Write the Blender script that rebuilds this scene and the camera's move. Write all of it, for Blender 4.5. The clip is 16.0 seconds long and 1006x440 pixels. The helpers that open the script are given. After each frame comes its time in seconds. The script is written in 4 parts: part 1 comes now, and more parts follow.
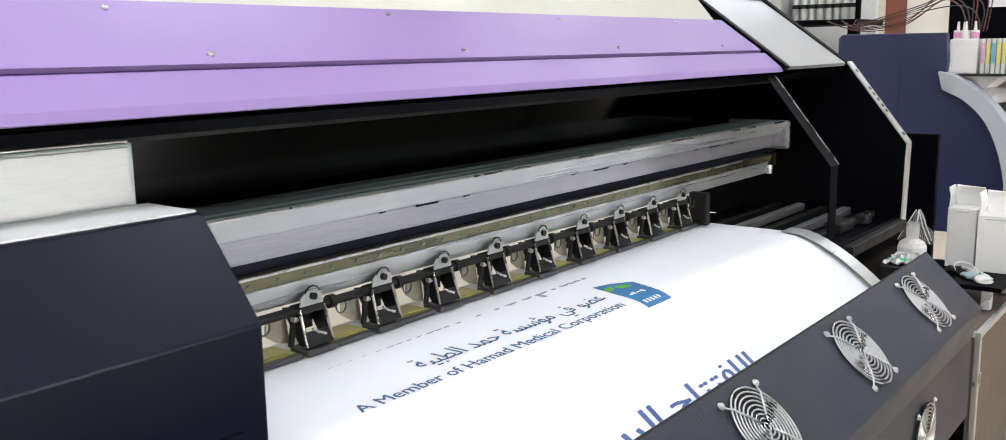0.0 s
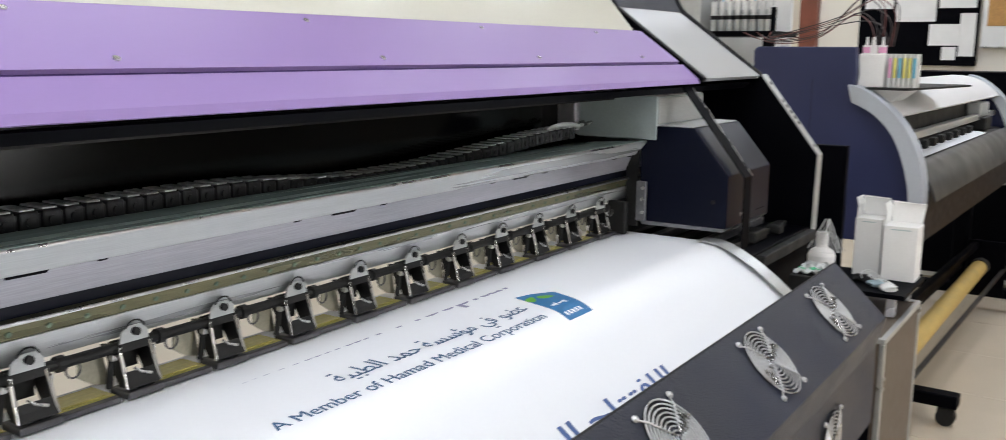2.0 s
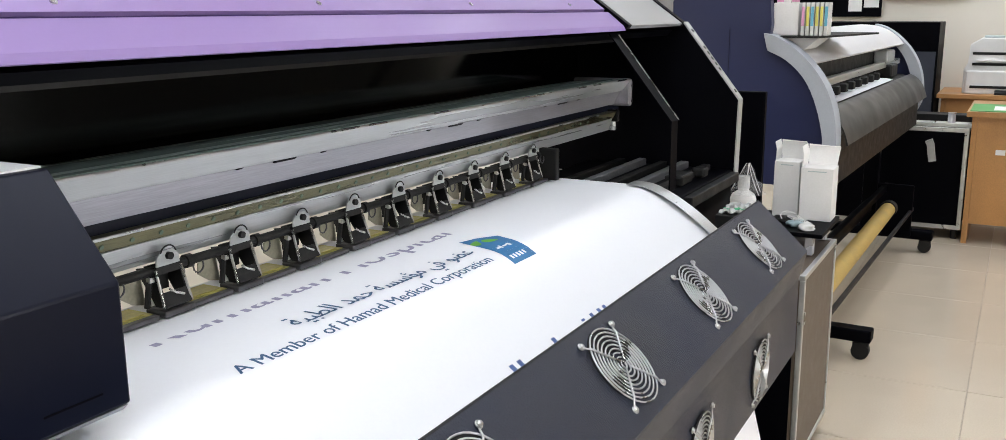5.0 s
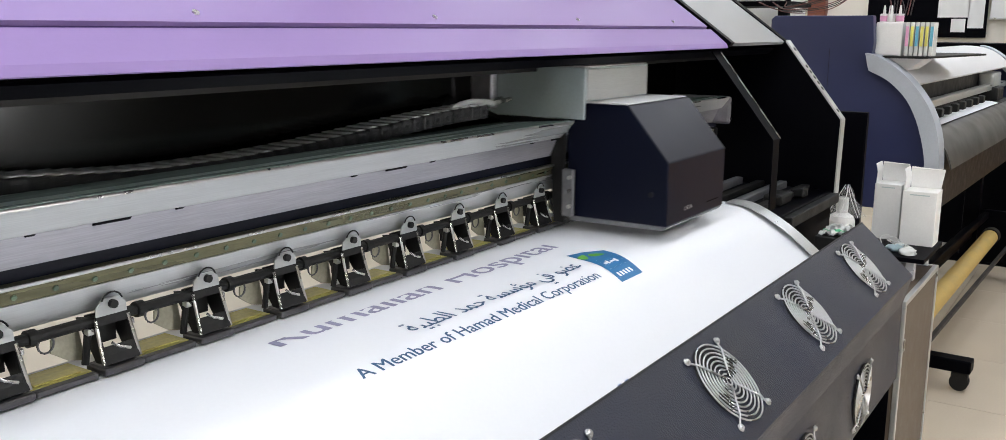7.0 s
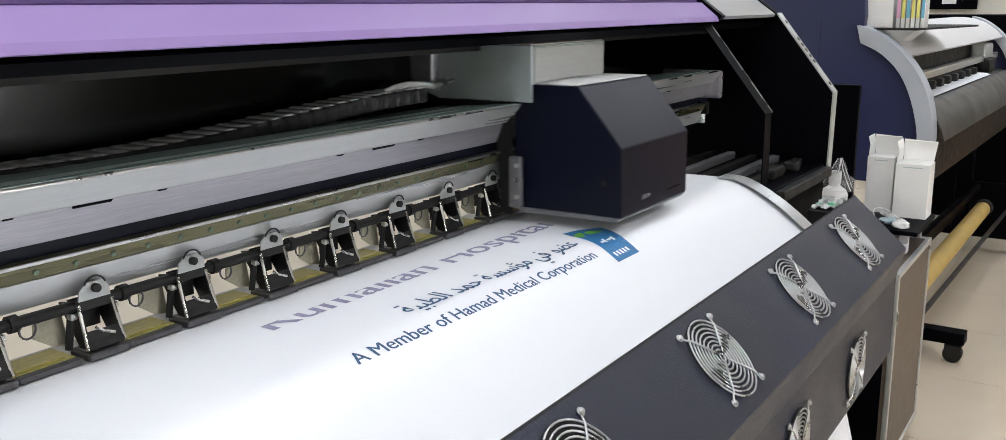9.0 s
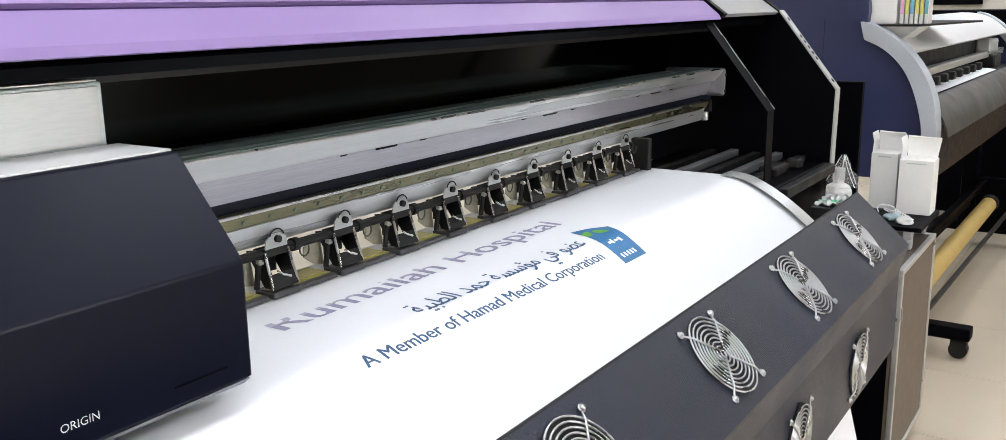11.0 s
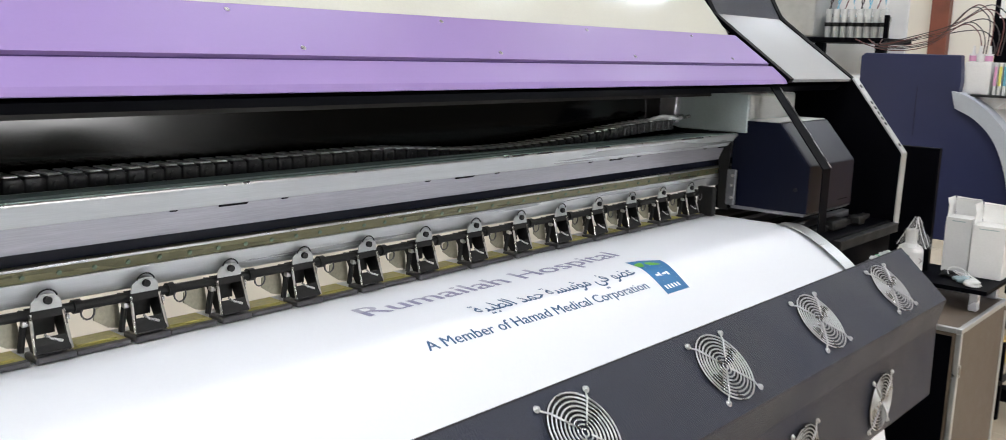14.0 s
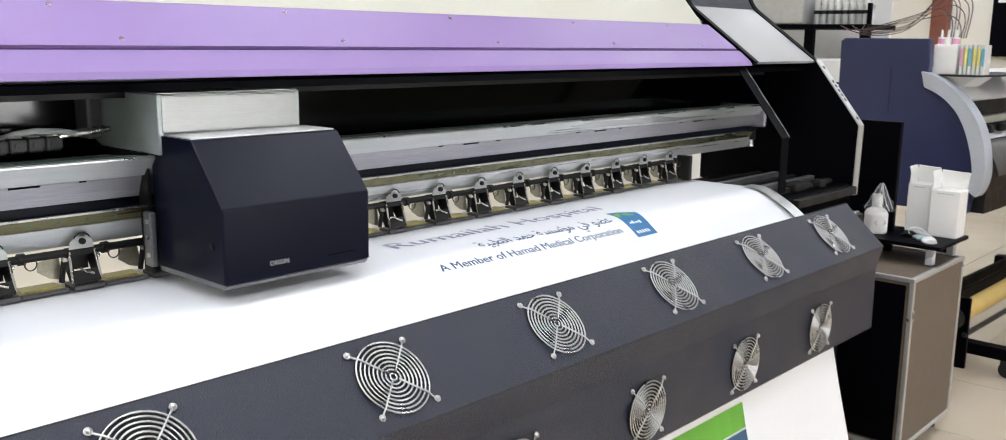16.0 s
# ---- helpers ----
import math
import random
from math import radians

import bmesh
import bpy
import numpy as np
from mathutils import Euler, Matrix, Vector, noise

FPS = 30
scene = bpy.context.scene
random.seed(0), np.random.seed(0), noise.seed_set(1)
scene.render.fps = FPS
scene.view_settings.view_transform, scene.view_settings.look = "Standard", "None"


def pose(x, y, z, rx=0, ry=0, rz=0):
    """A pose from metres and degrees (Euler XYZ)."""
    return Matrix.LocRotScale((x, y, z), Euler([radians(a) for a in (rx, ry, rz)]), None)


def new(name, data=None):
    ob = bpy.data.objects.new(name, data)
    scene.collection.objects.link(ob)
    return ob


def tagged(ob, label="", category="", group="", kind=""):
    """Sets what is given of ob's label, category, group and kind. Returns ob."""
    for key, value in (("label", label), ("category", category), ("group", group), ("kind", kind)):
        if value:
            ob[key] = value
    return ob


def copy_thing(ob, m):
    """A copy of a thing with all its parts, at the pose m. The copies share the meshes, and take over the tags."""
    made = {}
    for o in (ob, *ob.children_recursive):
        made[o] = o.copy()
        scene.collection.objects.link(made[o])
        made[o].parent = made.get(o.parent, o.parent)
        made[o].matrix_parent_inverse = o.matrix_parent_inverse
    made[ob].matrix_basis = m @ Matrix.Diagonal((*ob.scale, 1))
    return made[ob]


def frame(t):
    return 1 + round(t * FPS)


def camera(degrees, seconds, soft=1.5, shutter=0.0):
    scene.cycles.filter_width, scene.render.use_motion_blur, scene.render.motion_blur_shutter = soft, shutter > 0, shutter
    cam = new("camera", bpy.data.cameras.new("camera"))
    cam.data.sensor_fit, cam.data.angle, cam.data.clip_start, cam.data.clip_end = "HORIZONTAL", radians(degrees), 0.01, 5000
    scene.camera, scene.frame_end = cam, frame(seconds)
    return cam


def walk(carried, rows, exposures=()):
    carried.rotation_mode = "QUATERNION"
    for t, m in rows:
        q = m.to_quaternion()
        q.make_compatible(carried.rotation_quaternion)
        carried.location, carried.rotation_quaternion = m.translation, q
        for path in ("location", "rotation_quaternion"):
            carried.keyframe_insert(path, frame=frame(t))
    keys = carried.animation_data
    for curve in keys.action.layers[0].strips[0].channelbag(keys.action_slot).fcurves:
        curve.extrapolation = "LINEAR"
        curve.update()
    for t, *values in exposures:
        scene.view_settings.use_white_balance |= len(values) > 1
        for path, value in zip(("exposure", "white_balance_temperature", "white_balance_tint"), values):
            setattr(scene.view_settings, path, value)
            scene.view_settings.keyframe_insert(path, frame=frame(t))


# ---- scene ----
cam = camera(55.44, 16.0, soft=0.3, shutter=0.3)


def held(x, y, z, yaw, pitch, roll):
    """A camera pose from its place, heading, tilt and lean."""
    return pose(x, y, z, 90 + pitch, 0, yaw) @ pose(0, 0, 0, 0, 0, roll)


PATH = [
    (0, held(0.3923, -0.4806, 1.3638, -52.06, -10.10, -0.90)),
    (0.5, held(0.3812, -0.4774, 1.3600, -50.45, -11.53, 0.24)),
    (1, held(0.3880, -0.4765, 1.3550, -50.25, -11.66, -0.13)),
    (1.5, held(0.3829, -0.4794, 1.3610, -50.25, -11.85, -0.14)),
    (2, held(0.4038, -0.4788, 1.3761, -56.81, -10.08, 0.55)),
    (2.5, held(0.3890, -0.4826, 1.3791, -62.28, -10.69, 0.75)),
    (2.7, held(0.3950, -0.4828, 1.3746, -63.39, -10.54, 0.27)),
    (3, held(0.3862, -0.4755, 1.3651, -63.72, -11.34, 0.11)),
    (5.5, held(0.3540, -0.4684, 1.3507, -60.69, -12.35, -0.22)),
    (6, held(0.3413, -0.4533, 1.3495, -58.87, -11.69, 0.20)),
    (6.5, held(0.3302, -0.4496, 1.3500, -57.07, -10.87, 0.47)),
    (7, held(0.3271, -0.4477, 1.3501, -56.72, -11.40, 0.32)),
    (7.5, held(0.3375, -0.4507, 1.3470, -57.13, -12.22, -0.20)),
    (8, held(0.3538, -0.4498, 1.3450, -57.78, -12.93, -0.40)),
    (8.5, held(0.3483, -0.4427, 1.3442, -57.28, -12.69, -0.24)),
    (11, held(0.3381, -0.4548, 1.3474, -56.70, -12.74, -0.84)),
    (11.5, held(0.3426, -0.4560, 1.3461, -57.30, -13.14, -0.63)),
    (12, held(0.3410, -0.4591, 1.3445, -57.12, -13.00, -1.02)),
    (12.5, held(0.3360, -0.4567, 1.3441, -56.88, -12.78, -0.75)),
    (13, held(0.3300, -0.4645, 1.3531, -54.95, -9.33, 0.19)),
    (13.3, held(0.2869, -0.5294, 1.3707, -50.24, -8.52, 1.00)),
    (13.5, held(0.2827, -0.5904, 1.3584, -47.78, -8.80, 1.22)),
    (14, held(0.1769, -0.7002, 1.3709, -49.34, -10.14, 1.73)),
    (14.5, held(0.0647, -0.7238, 1.3715, -52.34, -9.81, 2.06)),
    (15, held(0.0354, -0.7515, 1.3524, -49.31, -9.57, 1.11)),
    (15.2, held(0.0066, -0.8451, 1.3624, -45.45, -8.76, 1.08)),
    (15.5, held(-0.0143, -0.9213, 1.3692, -45.90, -9.27, 1.69)),
    (16, held(-0.0981, -1.0171, 1.3682, -47.72, -10.62, 0.74)),
]
walk(cam, PATH, [(0.0, -0.05), (1.0, -0.20), (1.5, -0.27), (2.0, -0.33), (3.0, -0.36), (5.5, -0.16), (6.0, -0.08), (7.0, -0.28), (8.5, -0.38), (11.0, -0.10), (12.0, -0.17), (12.5, -0.31), (14.0, -0.27), (16.0, -0.14)])

# ---- world and light ----
world = bpy.data.worlds.new("world")
scene.world = world
world.use_nodes = True
world.node_tree.nodes["Background"].inputs["Color"].default_value = (0.9, 0.95, 1.0, 1)
world.node_tree.nodes["Background"].inputs["Strength"].default_value = 0.3
LAMP_WATTS = 11.2
LAMPS = [(x, y, 1.16, 0.56, LAMP_WATTS * (1.14 if x < 1.0 else 0.92 if x < 6.0 else 1.3)) for x in (-2.4, -0.9, 0.6, 2.3, 4.4, 6.2, 7.7) for y in (-1.9, -0.2, 1.5)]
LAMPS += [(3.13, 0.50, 0.36, 0.05, 1.0), (4.03, 0.54, 0.52, 0.06, 2.0)]      # two slim lamps above the wide printer
for lx, ly, wide, deep, watts in LAMPS:
    lamp = bpy.data.lights.new("ceiling_lamp", "AREA")
    lamp.shape, lamp.size, lamp.size_y, lamp.energy, lamp.color, lamp.spread = "RECTANGLE", wide, deep, watts, (0.89, 0.95, 1.06), radians(155)
    ob = new("ceiling_lamp", lamp)
    ob.matrix_world = pose(lx, ly, 2.775)


def mat(name, color, rough=0.5, metal=0.0, vary=0.12, scale=6.0, bump=0.02, fine=180.0, coat=0.0, streak=None, emit=0.0, spec=0.5):
    """A surface with broad stains and fine grain, in real-world size."""
    m = bpy.data.materials.new(name)
    m.use_nodes = True
    nt = m.node_tree
    p = nt.nodes["Principled BSDF"]
    co = nt.nodes.new("ShaderNodeTexCoord")
    mp = nt.nodes.new("ShaderNodeMapping")
    mp.inputs["Scale"].default_value = streak or (1, 1, 1)
    nt.links.new(co.outputs["Object"], mp.inputs["Vector"])
    big = nt.nodes.new("ShaderNodeTexNoise")
    big.inputs["Scale"].default_value, big.inputs["Detail"].default_value = scale, 5
    small = nt.nodes.new("ShaderNodeTexNoise")
    small.inputs["Scale"].default_value, small.inputs["Detail"].default_value = fine, 2
    for n in (big, small):
        nt.links.new(mp.outputs["Vector"], n.inputs["Vector"])
    ramp = nt.nodes.new("ShaderNodeMapRange")
    ramp.inputs["From Min"].default_value, ramp.inputs["From Max"].default_value = 0.3, 0.7
    ramp.inputs["To Min"].default_value, ramp.inputs["To Max"].default_value = 1 - vary, 1 + vary
    nt.links.new(big.outputs["Fac"], ramp.inputs["Value"])
    grain = nt.nodes.new("ShaderNodeMapRange")
    grain.inputs["From Min"].default_value, grain.inputs["From Max"].default_value = 0.3, 0.7
    grain.inputs["To Min"].default_value, grain.inputs["To Max"].default_value = 1 - vary / 2, 1 + vary / 2
    nt.links.new(small.outputs["Fac"], grain.inputs["Value"])
    mul = nt.nodes.new("ShaderNodeMath")
    mul.operation = "MULTIPLY"
    nt.links.new(ramp.outputs["Result"], mul.inputs[0])
    nt.links.new(grain.outputs["Result"], mul.inputs[1])
    mix = nt.nodes.new("ShaderNodeVectorMath")
    mix.operation = "SCALE"
    mix.inputs[0].default_value = color
    nt.links.new(mul.outputs["Value"], mix.inputs["Scale"])
    nt.links.new(mix.outputs["Vector"], p.inputs["Base Color"])
    rr = nt.nodes.new("ShaderNodeMapRange")
    rr.inputs["From Min"].default_value, rr.inputs["From Max"].default_value = 0.3, 0.7
    rr.inputs["To Min"].default_value, rr.inputs["To Max"].default_value = max(rough - 0.08, 0.02), min(rough + 0.08, 1)
    nt.links.new(big.outputs["Fac"], rr.inputs["Value"])
    nt.links.new(rr.outputs["Result"], p.inputs["Roughness"])
    p.inputs["Specular IOR Level"].default_value = spec
    p.inputs["Metallic"].default_value = metal
    p.inputs["Coat Weight"].default_value = coat
    if bump:
        b = nt.nodes.new("ShaderNodeBump")
        b.inputs["Strength"].default_value, b.inputs["Distance"].default_value = bump * 10, 0.001
        nt.links.new(small.outputs["Fac"], b.inputs["Height"])
        nt.links.new(b.outputs["Normal"], p.inputs["Normal"])
    if emit:
        p.inputs["Emission Color"].default_value = (1, 1, 1, 1)
        p.inputs["Emission Strength"].default_value = emit
    return m


M = {
    "purple": mat("purple_paint", (0.278, 0.184, 0.42), 0.36, vary=0.015, scale=0.7, bump=0.003),
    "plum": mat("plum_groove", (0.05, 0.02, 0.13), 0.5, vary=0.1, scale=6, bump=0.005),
    # dark base stands for a dim room side, out of view
    "wall_dim": mat("darkened_wall", (0.085, 0.077, 0.062), 0.8, vary=0.05, scale=1.2, bump=0.03, fine=300),
    "daylight": mat("daylight", (0.9, 0.95, 1.0), 0.9, vary=0.0, bump=0.0, emit=20.0),
    # fill glow behind the added west opening
    "west_fill": mat("west_fill_glow", (0.9, 0.97, 1.0), 0.9, vary=0.0, bump=0.0, emit=18.0),
    "grout": mat("beige_grout", (0.50, 0.43, 0.34), 0.7, vary=0.15, scale=20, bump=0.02),
    "white": mat("white_paint", (0.74, 0.74, 0.73), 0.35, vary=0.04, scale=3, bump=0.005),
    "hood": mat("ivory_acrylic", (0.62, 0.61, 0.53), 0.07, vary=0.03, scale=1.5, bump=0.0, coat=0.3),
    "silver": mat("silver_sheet", (0.68, 0.70, 0.75), 0.20, metal=0.5, vary=0.01, scale=1, bump=0.0),
    "alu": mat("aluminium", (0.60, 0.61, 0.60), 0.34, metal=0.75, vary=0.10, scale=9, bump=0.02, streak=(0.2, 3, 3)),
    "alu_white": mat("pale_extrusion", (0.60, 0.61, 0.61), 0.32, metal=0.5, vary=0.10, scale=7, bump=0.01, streak=(0.15, 4, 4)),
    "grey_ext": mat("grey_extrusion", (0.41, 0.40, 0.43), 0.36, metal=0.55, vary=0.18, scale=7, bump=0.01, streak=(0.15, 4, 4)),
    "gold": mat("brassy_rail", (0.165, 0.152, 0.078), 0.30, metal=0.6, vary=0.25, scale=12, bump=0.02, streak=(0.3, 4, 4)),
    "olive": mat("olive_plate", (0.52, 0.46, 0.14), 0.38, metal=0.35, vary=0.25, scale=14, bump=0.03),
    "olive_grey": mat("olive_grey_plate", (0.33, 0.31, 0.23), 0.45, metal=0.3, vary=0.2, scale=14, bump=0.03),
    "chain": mat("grey_chain_plastic", (0.034, 0.034, 0.036), 0.34, vary=0.25, scale=30, bump=0.02, spec=0.3),
    # near-white base carries the sheen on the slat tops as colour
    "chain_slat": mat("bright_sheen_slat", (0.72, 0.72, 0.72), 0.26, vary=0.2, scale=30, bump=0.01, spec=0.5),
    "shoe": mat("dark_grey_shoe", (0.048, 0.047, 0.050), 0.40, vary=0.3, scale=25, bump=0.04),
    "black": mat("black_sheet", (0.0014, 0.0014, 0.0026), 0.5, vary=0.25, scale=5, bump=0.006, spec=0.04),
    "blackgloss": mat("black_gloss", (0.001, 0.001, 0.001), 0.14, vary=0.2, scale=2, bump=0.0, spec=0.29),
    "navy": mat("navy_recess", (0.008, 0.010, 0.022), 0.5, spec=0.2, vary=0.2, scale=8, bump=0.01),
    "carriage": mat("carriage_cover", (0.0038, 0.0050, 0.0140), 0.34, spec=0.15, vary=0.05, scale=2, bump=0.004, fine=420),
    "lightgrey": mat("light_grey_cover", (0.48, 0.55, 0.55), 0.34, vary=0.08, scale=6, bump=0.008),
    "midgrey": mat("grey_plate", (0.46, 0.47, 0.46), 0.36, metal=0.3, vary=0.08, scale=8, bump=0.01, streak=(0.3, 3, 3)),
    "teal": mat("greenish_top", (0.50, 0.64, 0.58), 0.26, metal=0.15, vary=0.15, scale=5, bump=0.0, streak=(0.2, 5, 5)),
    "charcoal": mat("charcoal_powder_coat", (0.0062, 0.0092, 0.024), 0.36, vary=0.2, scale=5, bump=0.18, fine=380, spec=0.52),
    "chrome": mat("chrome_wire", (0.60, 0.60, 0.60), 0.30, metal=1.0, vary=0.05, scale=20, bump=0.0),
    "steel": mat("bright_steel", (0.55, 0.54, 0.52), 0.28, metal=0.9, vary=0.15, scale=30, bump=0.02),
    "dullsteel": mat("dull_steel", (0.20, 0.20, 0.21), 0.38, metal=0.5, vary=0.2, scale=20, bump=0.01),
    "rubber": mat("black_rubber", (0.010, 0.0095, 0.009), 0.55, spec=0.3, vary=0.25, scale=25, bump=0.04),
    "paper": mat("banner_paper", (0.91, 0.92, 0.945), 0.45, vary=0.012, scale=2.5, bump=0.004),
    "ink": mat("blue_ink", (0.045, 0.115, 0.23), 0.5, vary=0.15, scale=40, bump=0.0),
    "violet": mat("violet_ink", (0.33, 0.32, 0.46), 0.5, vary=0.15, scale=30, bump=0.0),
    "violet_thin": mat("thin_violet_ink", (0.52, 0.51, 0.60), 0.5, vary=0.15, scale=30, bump=0.0),
    "title": mat("title_blue_ink", (0.07, 0.13, 0.33), 0.5, vary=0.1, scale=30, bump=0.0),
    "teal_ink": mat("blue_green_ink", (0.035, 0.18, 0.40), 0.5, vary=0.1, scale=20, bump=0.0),
    "green_ink": mat("green_ink", (0.16, 0.46, 0.05), 0.5, vary=0.1, scale=20, bump=0.0),
    "blue": mat("blue_side_panel", (0.024, 0.030, 0.085), 0.42, vary=0.08, scale=3, bump=0.01, fine=500, spec=0.35),
    "trimgrey": mat("blue_grey_trim", (0.42, 0.45, 0.50), 0.42, vary=0.05, scale=4, bump=0.01),
    "putty": mat("putty_plastic", (0.70, 0.69, 0.69), 0.4, vary=0.05, scale=4, bump=0.01),
    "wood": mat("orange_desk_laminate", (0.46, 0.23, 0.08), 0.4, vary=0.18, scale=3, bump=0.01, streak=(6, 1, 0.6)),
    "tile": mat("polished_beige_tile", (0.64, 0.55, 0.43), 0.16, vary=0.07, scale=1.5, bump=0.003),
    "wall": mat("cream_wall_paint", (0.82, 0.77, 0.67), 0.75, vary=0.03, scale=1.2, bump=0.03, fine=300),
    "ceiling": mat("ceiling_board", (0.75, 0.74, 0.70), 0.8, vary=0.04, scale=4, bump=0.05, fine=200),
    "brown": mat("brown_board", (0.145, 0.11, 0.08), 0.6, vary=0.10, scale=20, bump=0.05, fine=600),
    "card": mat("white_card", (0.80, 0.79, 0.77), 0.6, vary=0.04, scale=10, bump=0.02),
    "yellowroll": mat("kraft_core", (0.58, 0.40, 0.12), 0.6, vary=0.12, scale=10, bump=0.03),
    "darkvinyl": mat("dark_grey_vinyl", (0.027, 0.026, 0.025), 0.42, vary=0.05, scale=6, bump=0.01),
    "redbrown": mat("red_brown_wood", (0.20, 0.06, 0.035), 0.5, vary=0.2, scale=8, bump=0.02),
    "cork": mat("cork_board", (0.45, 0.24, 0.08), 0.8, vary=0.15, scale=60, bump=0.05),
    "screen": mat("dark_screen", (0.05, 0.055, 0.07), 0.12, vary=0.05, scale=3, bump=0.0),
    "clear": mat("cloudy_plastic", (0.70, 0.70, 0.68), 0.22, vary=0.08, scale=20, bump=0.02),
    "greenmat": mat("green_mat", (0.10, 0.34, 0.10), 0.6, vary=0.15, scale=12, bump=0.02),
    "greenink": mat("green_print", (0.05, 0.35, 0.16), 0.5, vary=0.1, scale=20, bump=0.0),
    "wipe": mat("pale_blue_wipe", (0.45, 0.58, 0.62), 0.7, vary=0.15, scale=30, bump=0.05),
    "bagfilm": mat("thin_clear_film", (0.75, 0.75, 0.75), 0.15, vary=0.05, scale=20, bump=0.03),
    "hole_green": mat("dark_green_hole", (0.10, 0.15, 0.10), 0.5, vary=0.2, scale=40, bump=0.0),
    "cable": mat("dark_cable", (0.03, 0.02, 0.02), 0.5, vary=0.1, scale=30, bump=0.0),
    "redcable": mat("red_tube", (0.13, 0.035, 0.03), 0.4, vary=0.1, scale=30, bump=0.0),
    "pink": mat("pink_label", (0.75, 0.35, 0.55), 0.5, vary=0.05, scale=30, bump=0.0),
    "yellow": mat("yellow_label", (0.72, 0.66, 0.16), 0.5, vary=0.05, scale=30, bump=0.0),
    "cyan": mat("cyan_label", (0.15, 0.45, 0.60), 0.5, vary=0.05, scale=30, bump=0.0),
}

M["bagfilm"].node_tree.nodes["Principled BSDF"].inputs["Alpha"].default_value = 0.13


# ---- mesh tools ----
def mesh_of(bm, material, name, smooth=False):
    me = bpy.data.meshes.new(name)
    bmesh.ops.recalc_face_normals(bm, faces=bm.faces)
    if smooth:
        for f in bm.faces:
            f.smooth = True
    bm.to_mesh(me)
    bm.free()
    me.materials.append(material)
    return me


def soften(bm, sharp=0.75):
    """Smooth shading across gentle bends, crisp along real edges."""
    bmesh.ops.recalc_face_normals(bm, faces=bm.faces)
    for f in bm.faces:
        f.smooth = True
    for e in bm.edges:
        e.smooth = len(e.link_faces) == 2 and e.calc_face_angle(0.0) < sharp
    return bm


def part(name, bm, material, parent=None, label="", smooth=False):
    """One mesh object of that name under a thing or a part."""
    ob = new(name, mesh_of(bm, material, name, smooth) if isinstance(bm, bmesh.types.BMesh) else bm)
    ob.parent = parent
    if label:
        ob["label"] = label
    return ob


def thing(name, label, category, group="", kind="", at=(0, 0, 0)):
    ob = new(name)
    ob.location = at
    return tagged(ob, label, category, group, kind)


def box(x0, x1, y0, y1, z0, z1, bevel=0.0, bm=None):
    one = bmesh.new()
    bmesh.ops.create_cube(one, size=1, matrix=Matrix.Translation(((x0 + x1) / 2, (y0 + y1) / 2, (z0 + z1) / 2)) @ Matrix.Diagonal((x1 - x0, y1 - y0, z1 - z0, 1)))
    if bevel:
        bmesh.ops.bevel(one, geom=one.edges[:], offset=bevel, segments=2, profile=0.5, affect="EDGES")
    return join(bm, one)


def join(bm, one):
    if bm is None:
        return one
    me = bpy.data.meshes.new("scrap")
    one.to_mesh(me)
    one.free()
    bm.from_mesh(me)
    bpy.data.meshes.remove(me)
    return bm


def prism(profile, x0, x1, bm=None, bevel=0.0, axis="x"):
    """A closed outline (in y and z, or x and z for axis y) drawn out along the axis."""
    one = bmesh.new()
    spot = (lambda u, v, w: (w, u, v)) if axis == "x" else ((lambda u, v, w: (u, w, v)) if axis == "y" else (lambda u, v, w: (u, v, w)))
    a = [one.verts.new(spot(u, v, x0)) for u, v in profile]
    b = [one.verts.new(spot(u, v, x1)) for u, v in profile]
    one.faces.new(a)
    one.faces.new(b[::-1])
    n = len(profile)
    for i in range(n):
        one.faces.new((a[i], b[i], b[(i + 1) % n], a[(i + 1) % n]))
    if bevel:
        bmesh.ops.bevel(one, geom=one.edges[:], offset=bevel, segments=2, profile=0.5, affect="EDGES")
    return join(bm, one)


def sheet(line, thick, x0, x1, bm=None, axis="x"):
    """A bent sheet: an open line with a thickness to its left, drawn out along the axis."""
    pts = [Vector(p) for p in line]
    other = []
    for i, p in enumerate(pts):
        d = Vector((0, 0))
        if i:
            d += (p - pts[i - 1]).normalized()
        if i < len(pts) - 1:
            d += (pts[i + 1] - p).normalized()
        d.normalize()
        other.append((p.x - d.y * thick, p.y + d.x * thick))
    return prism([tuple(p) for p in pts] + other[::-1], x0, x1, bm, axis=axis)


def rod(a, b, r, bm=None, n=12, r2=None):
    one = bmesh.new()
    a, b = Vector(a), Vector(b)
    bmesh.ops.create_cone(one, cap_ends=True, segments=n, radius1=r, radius2=r if r2 is None else r2, depth=(b - a).length,
                          matrix=Matrix.Translation((a + b) / 2) @ (b - a).to_track_quat("Z", "Y").to_matrix().to_4x4())
    return join(bm, one)


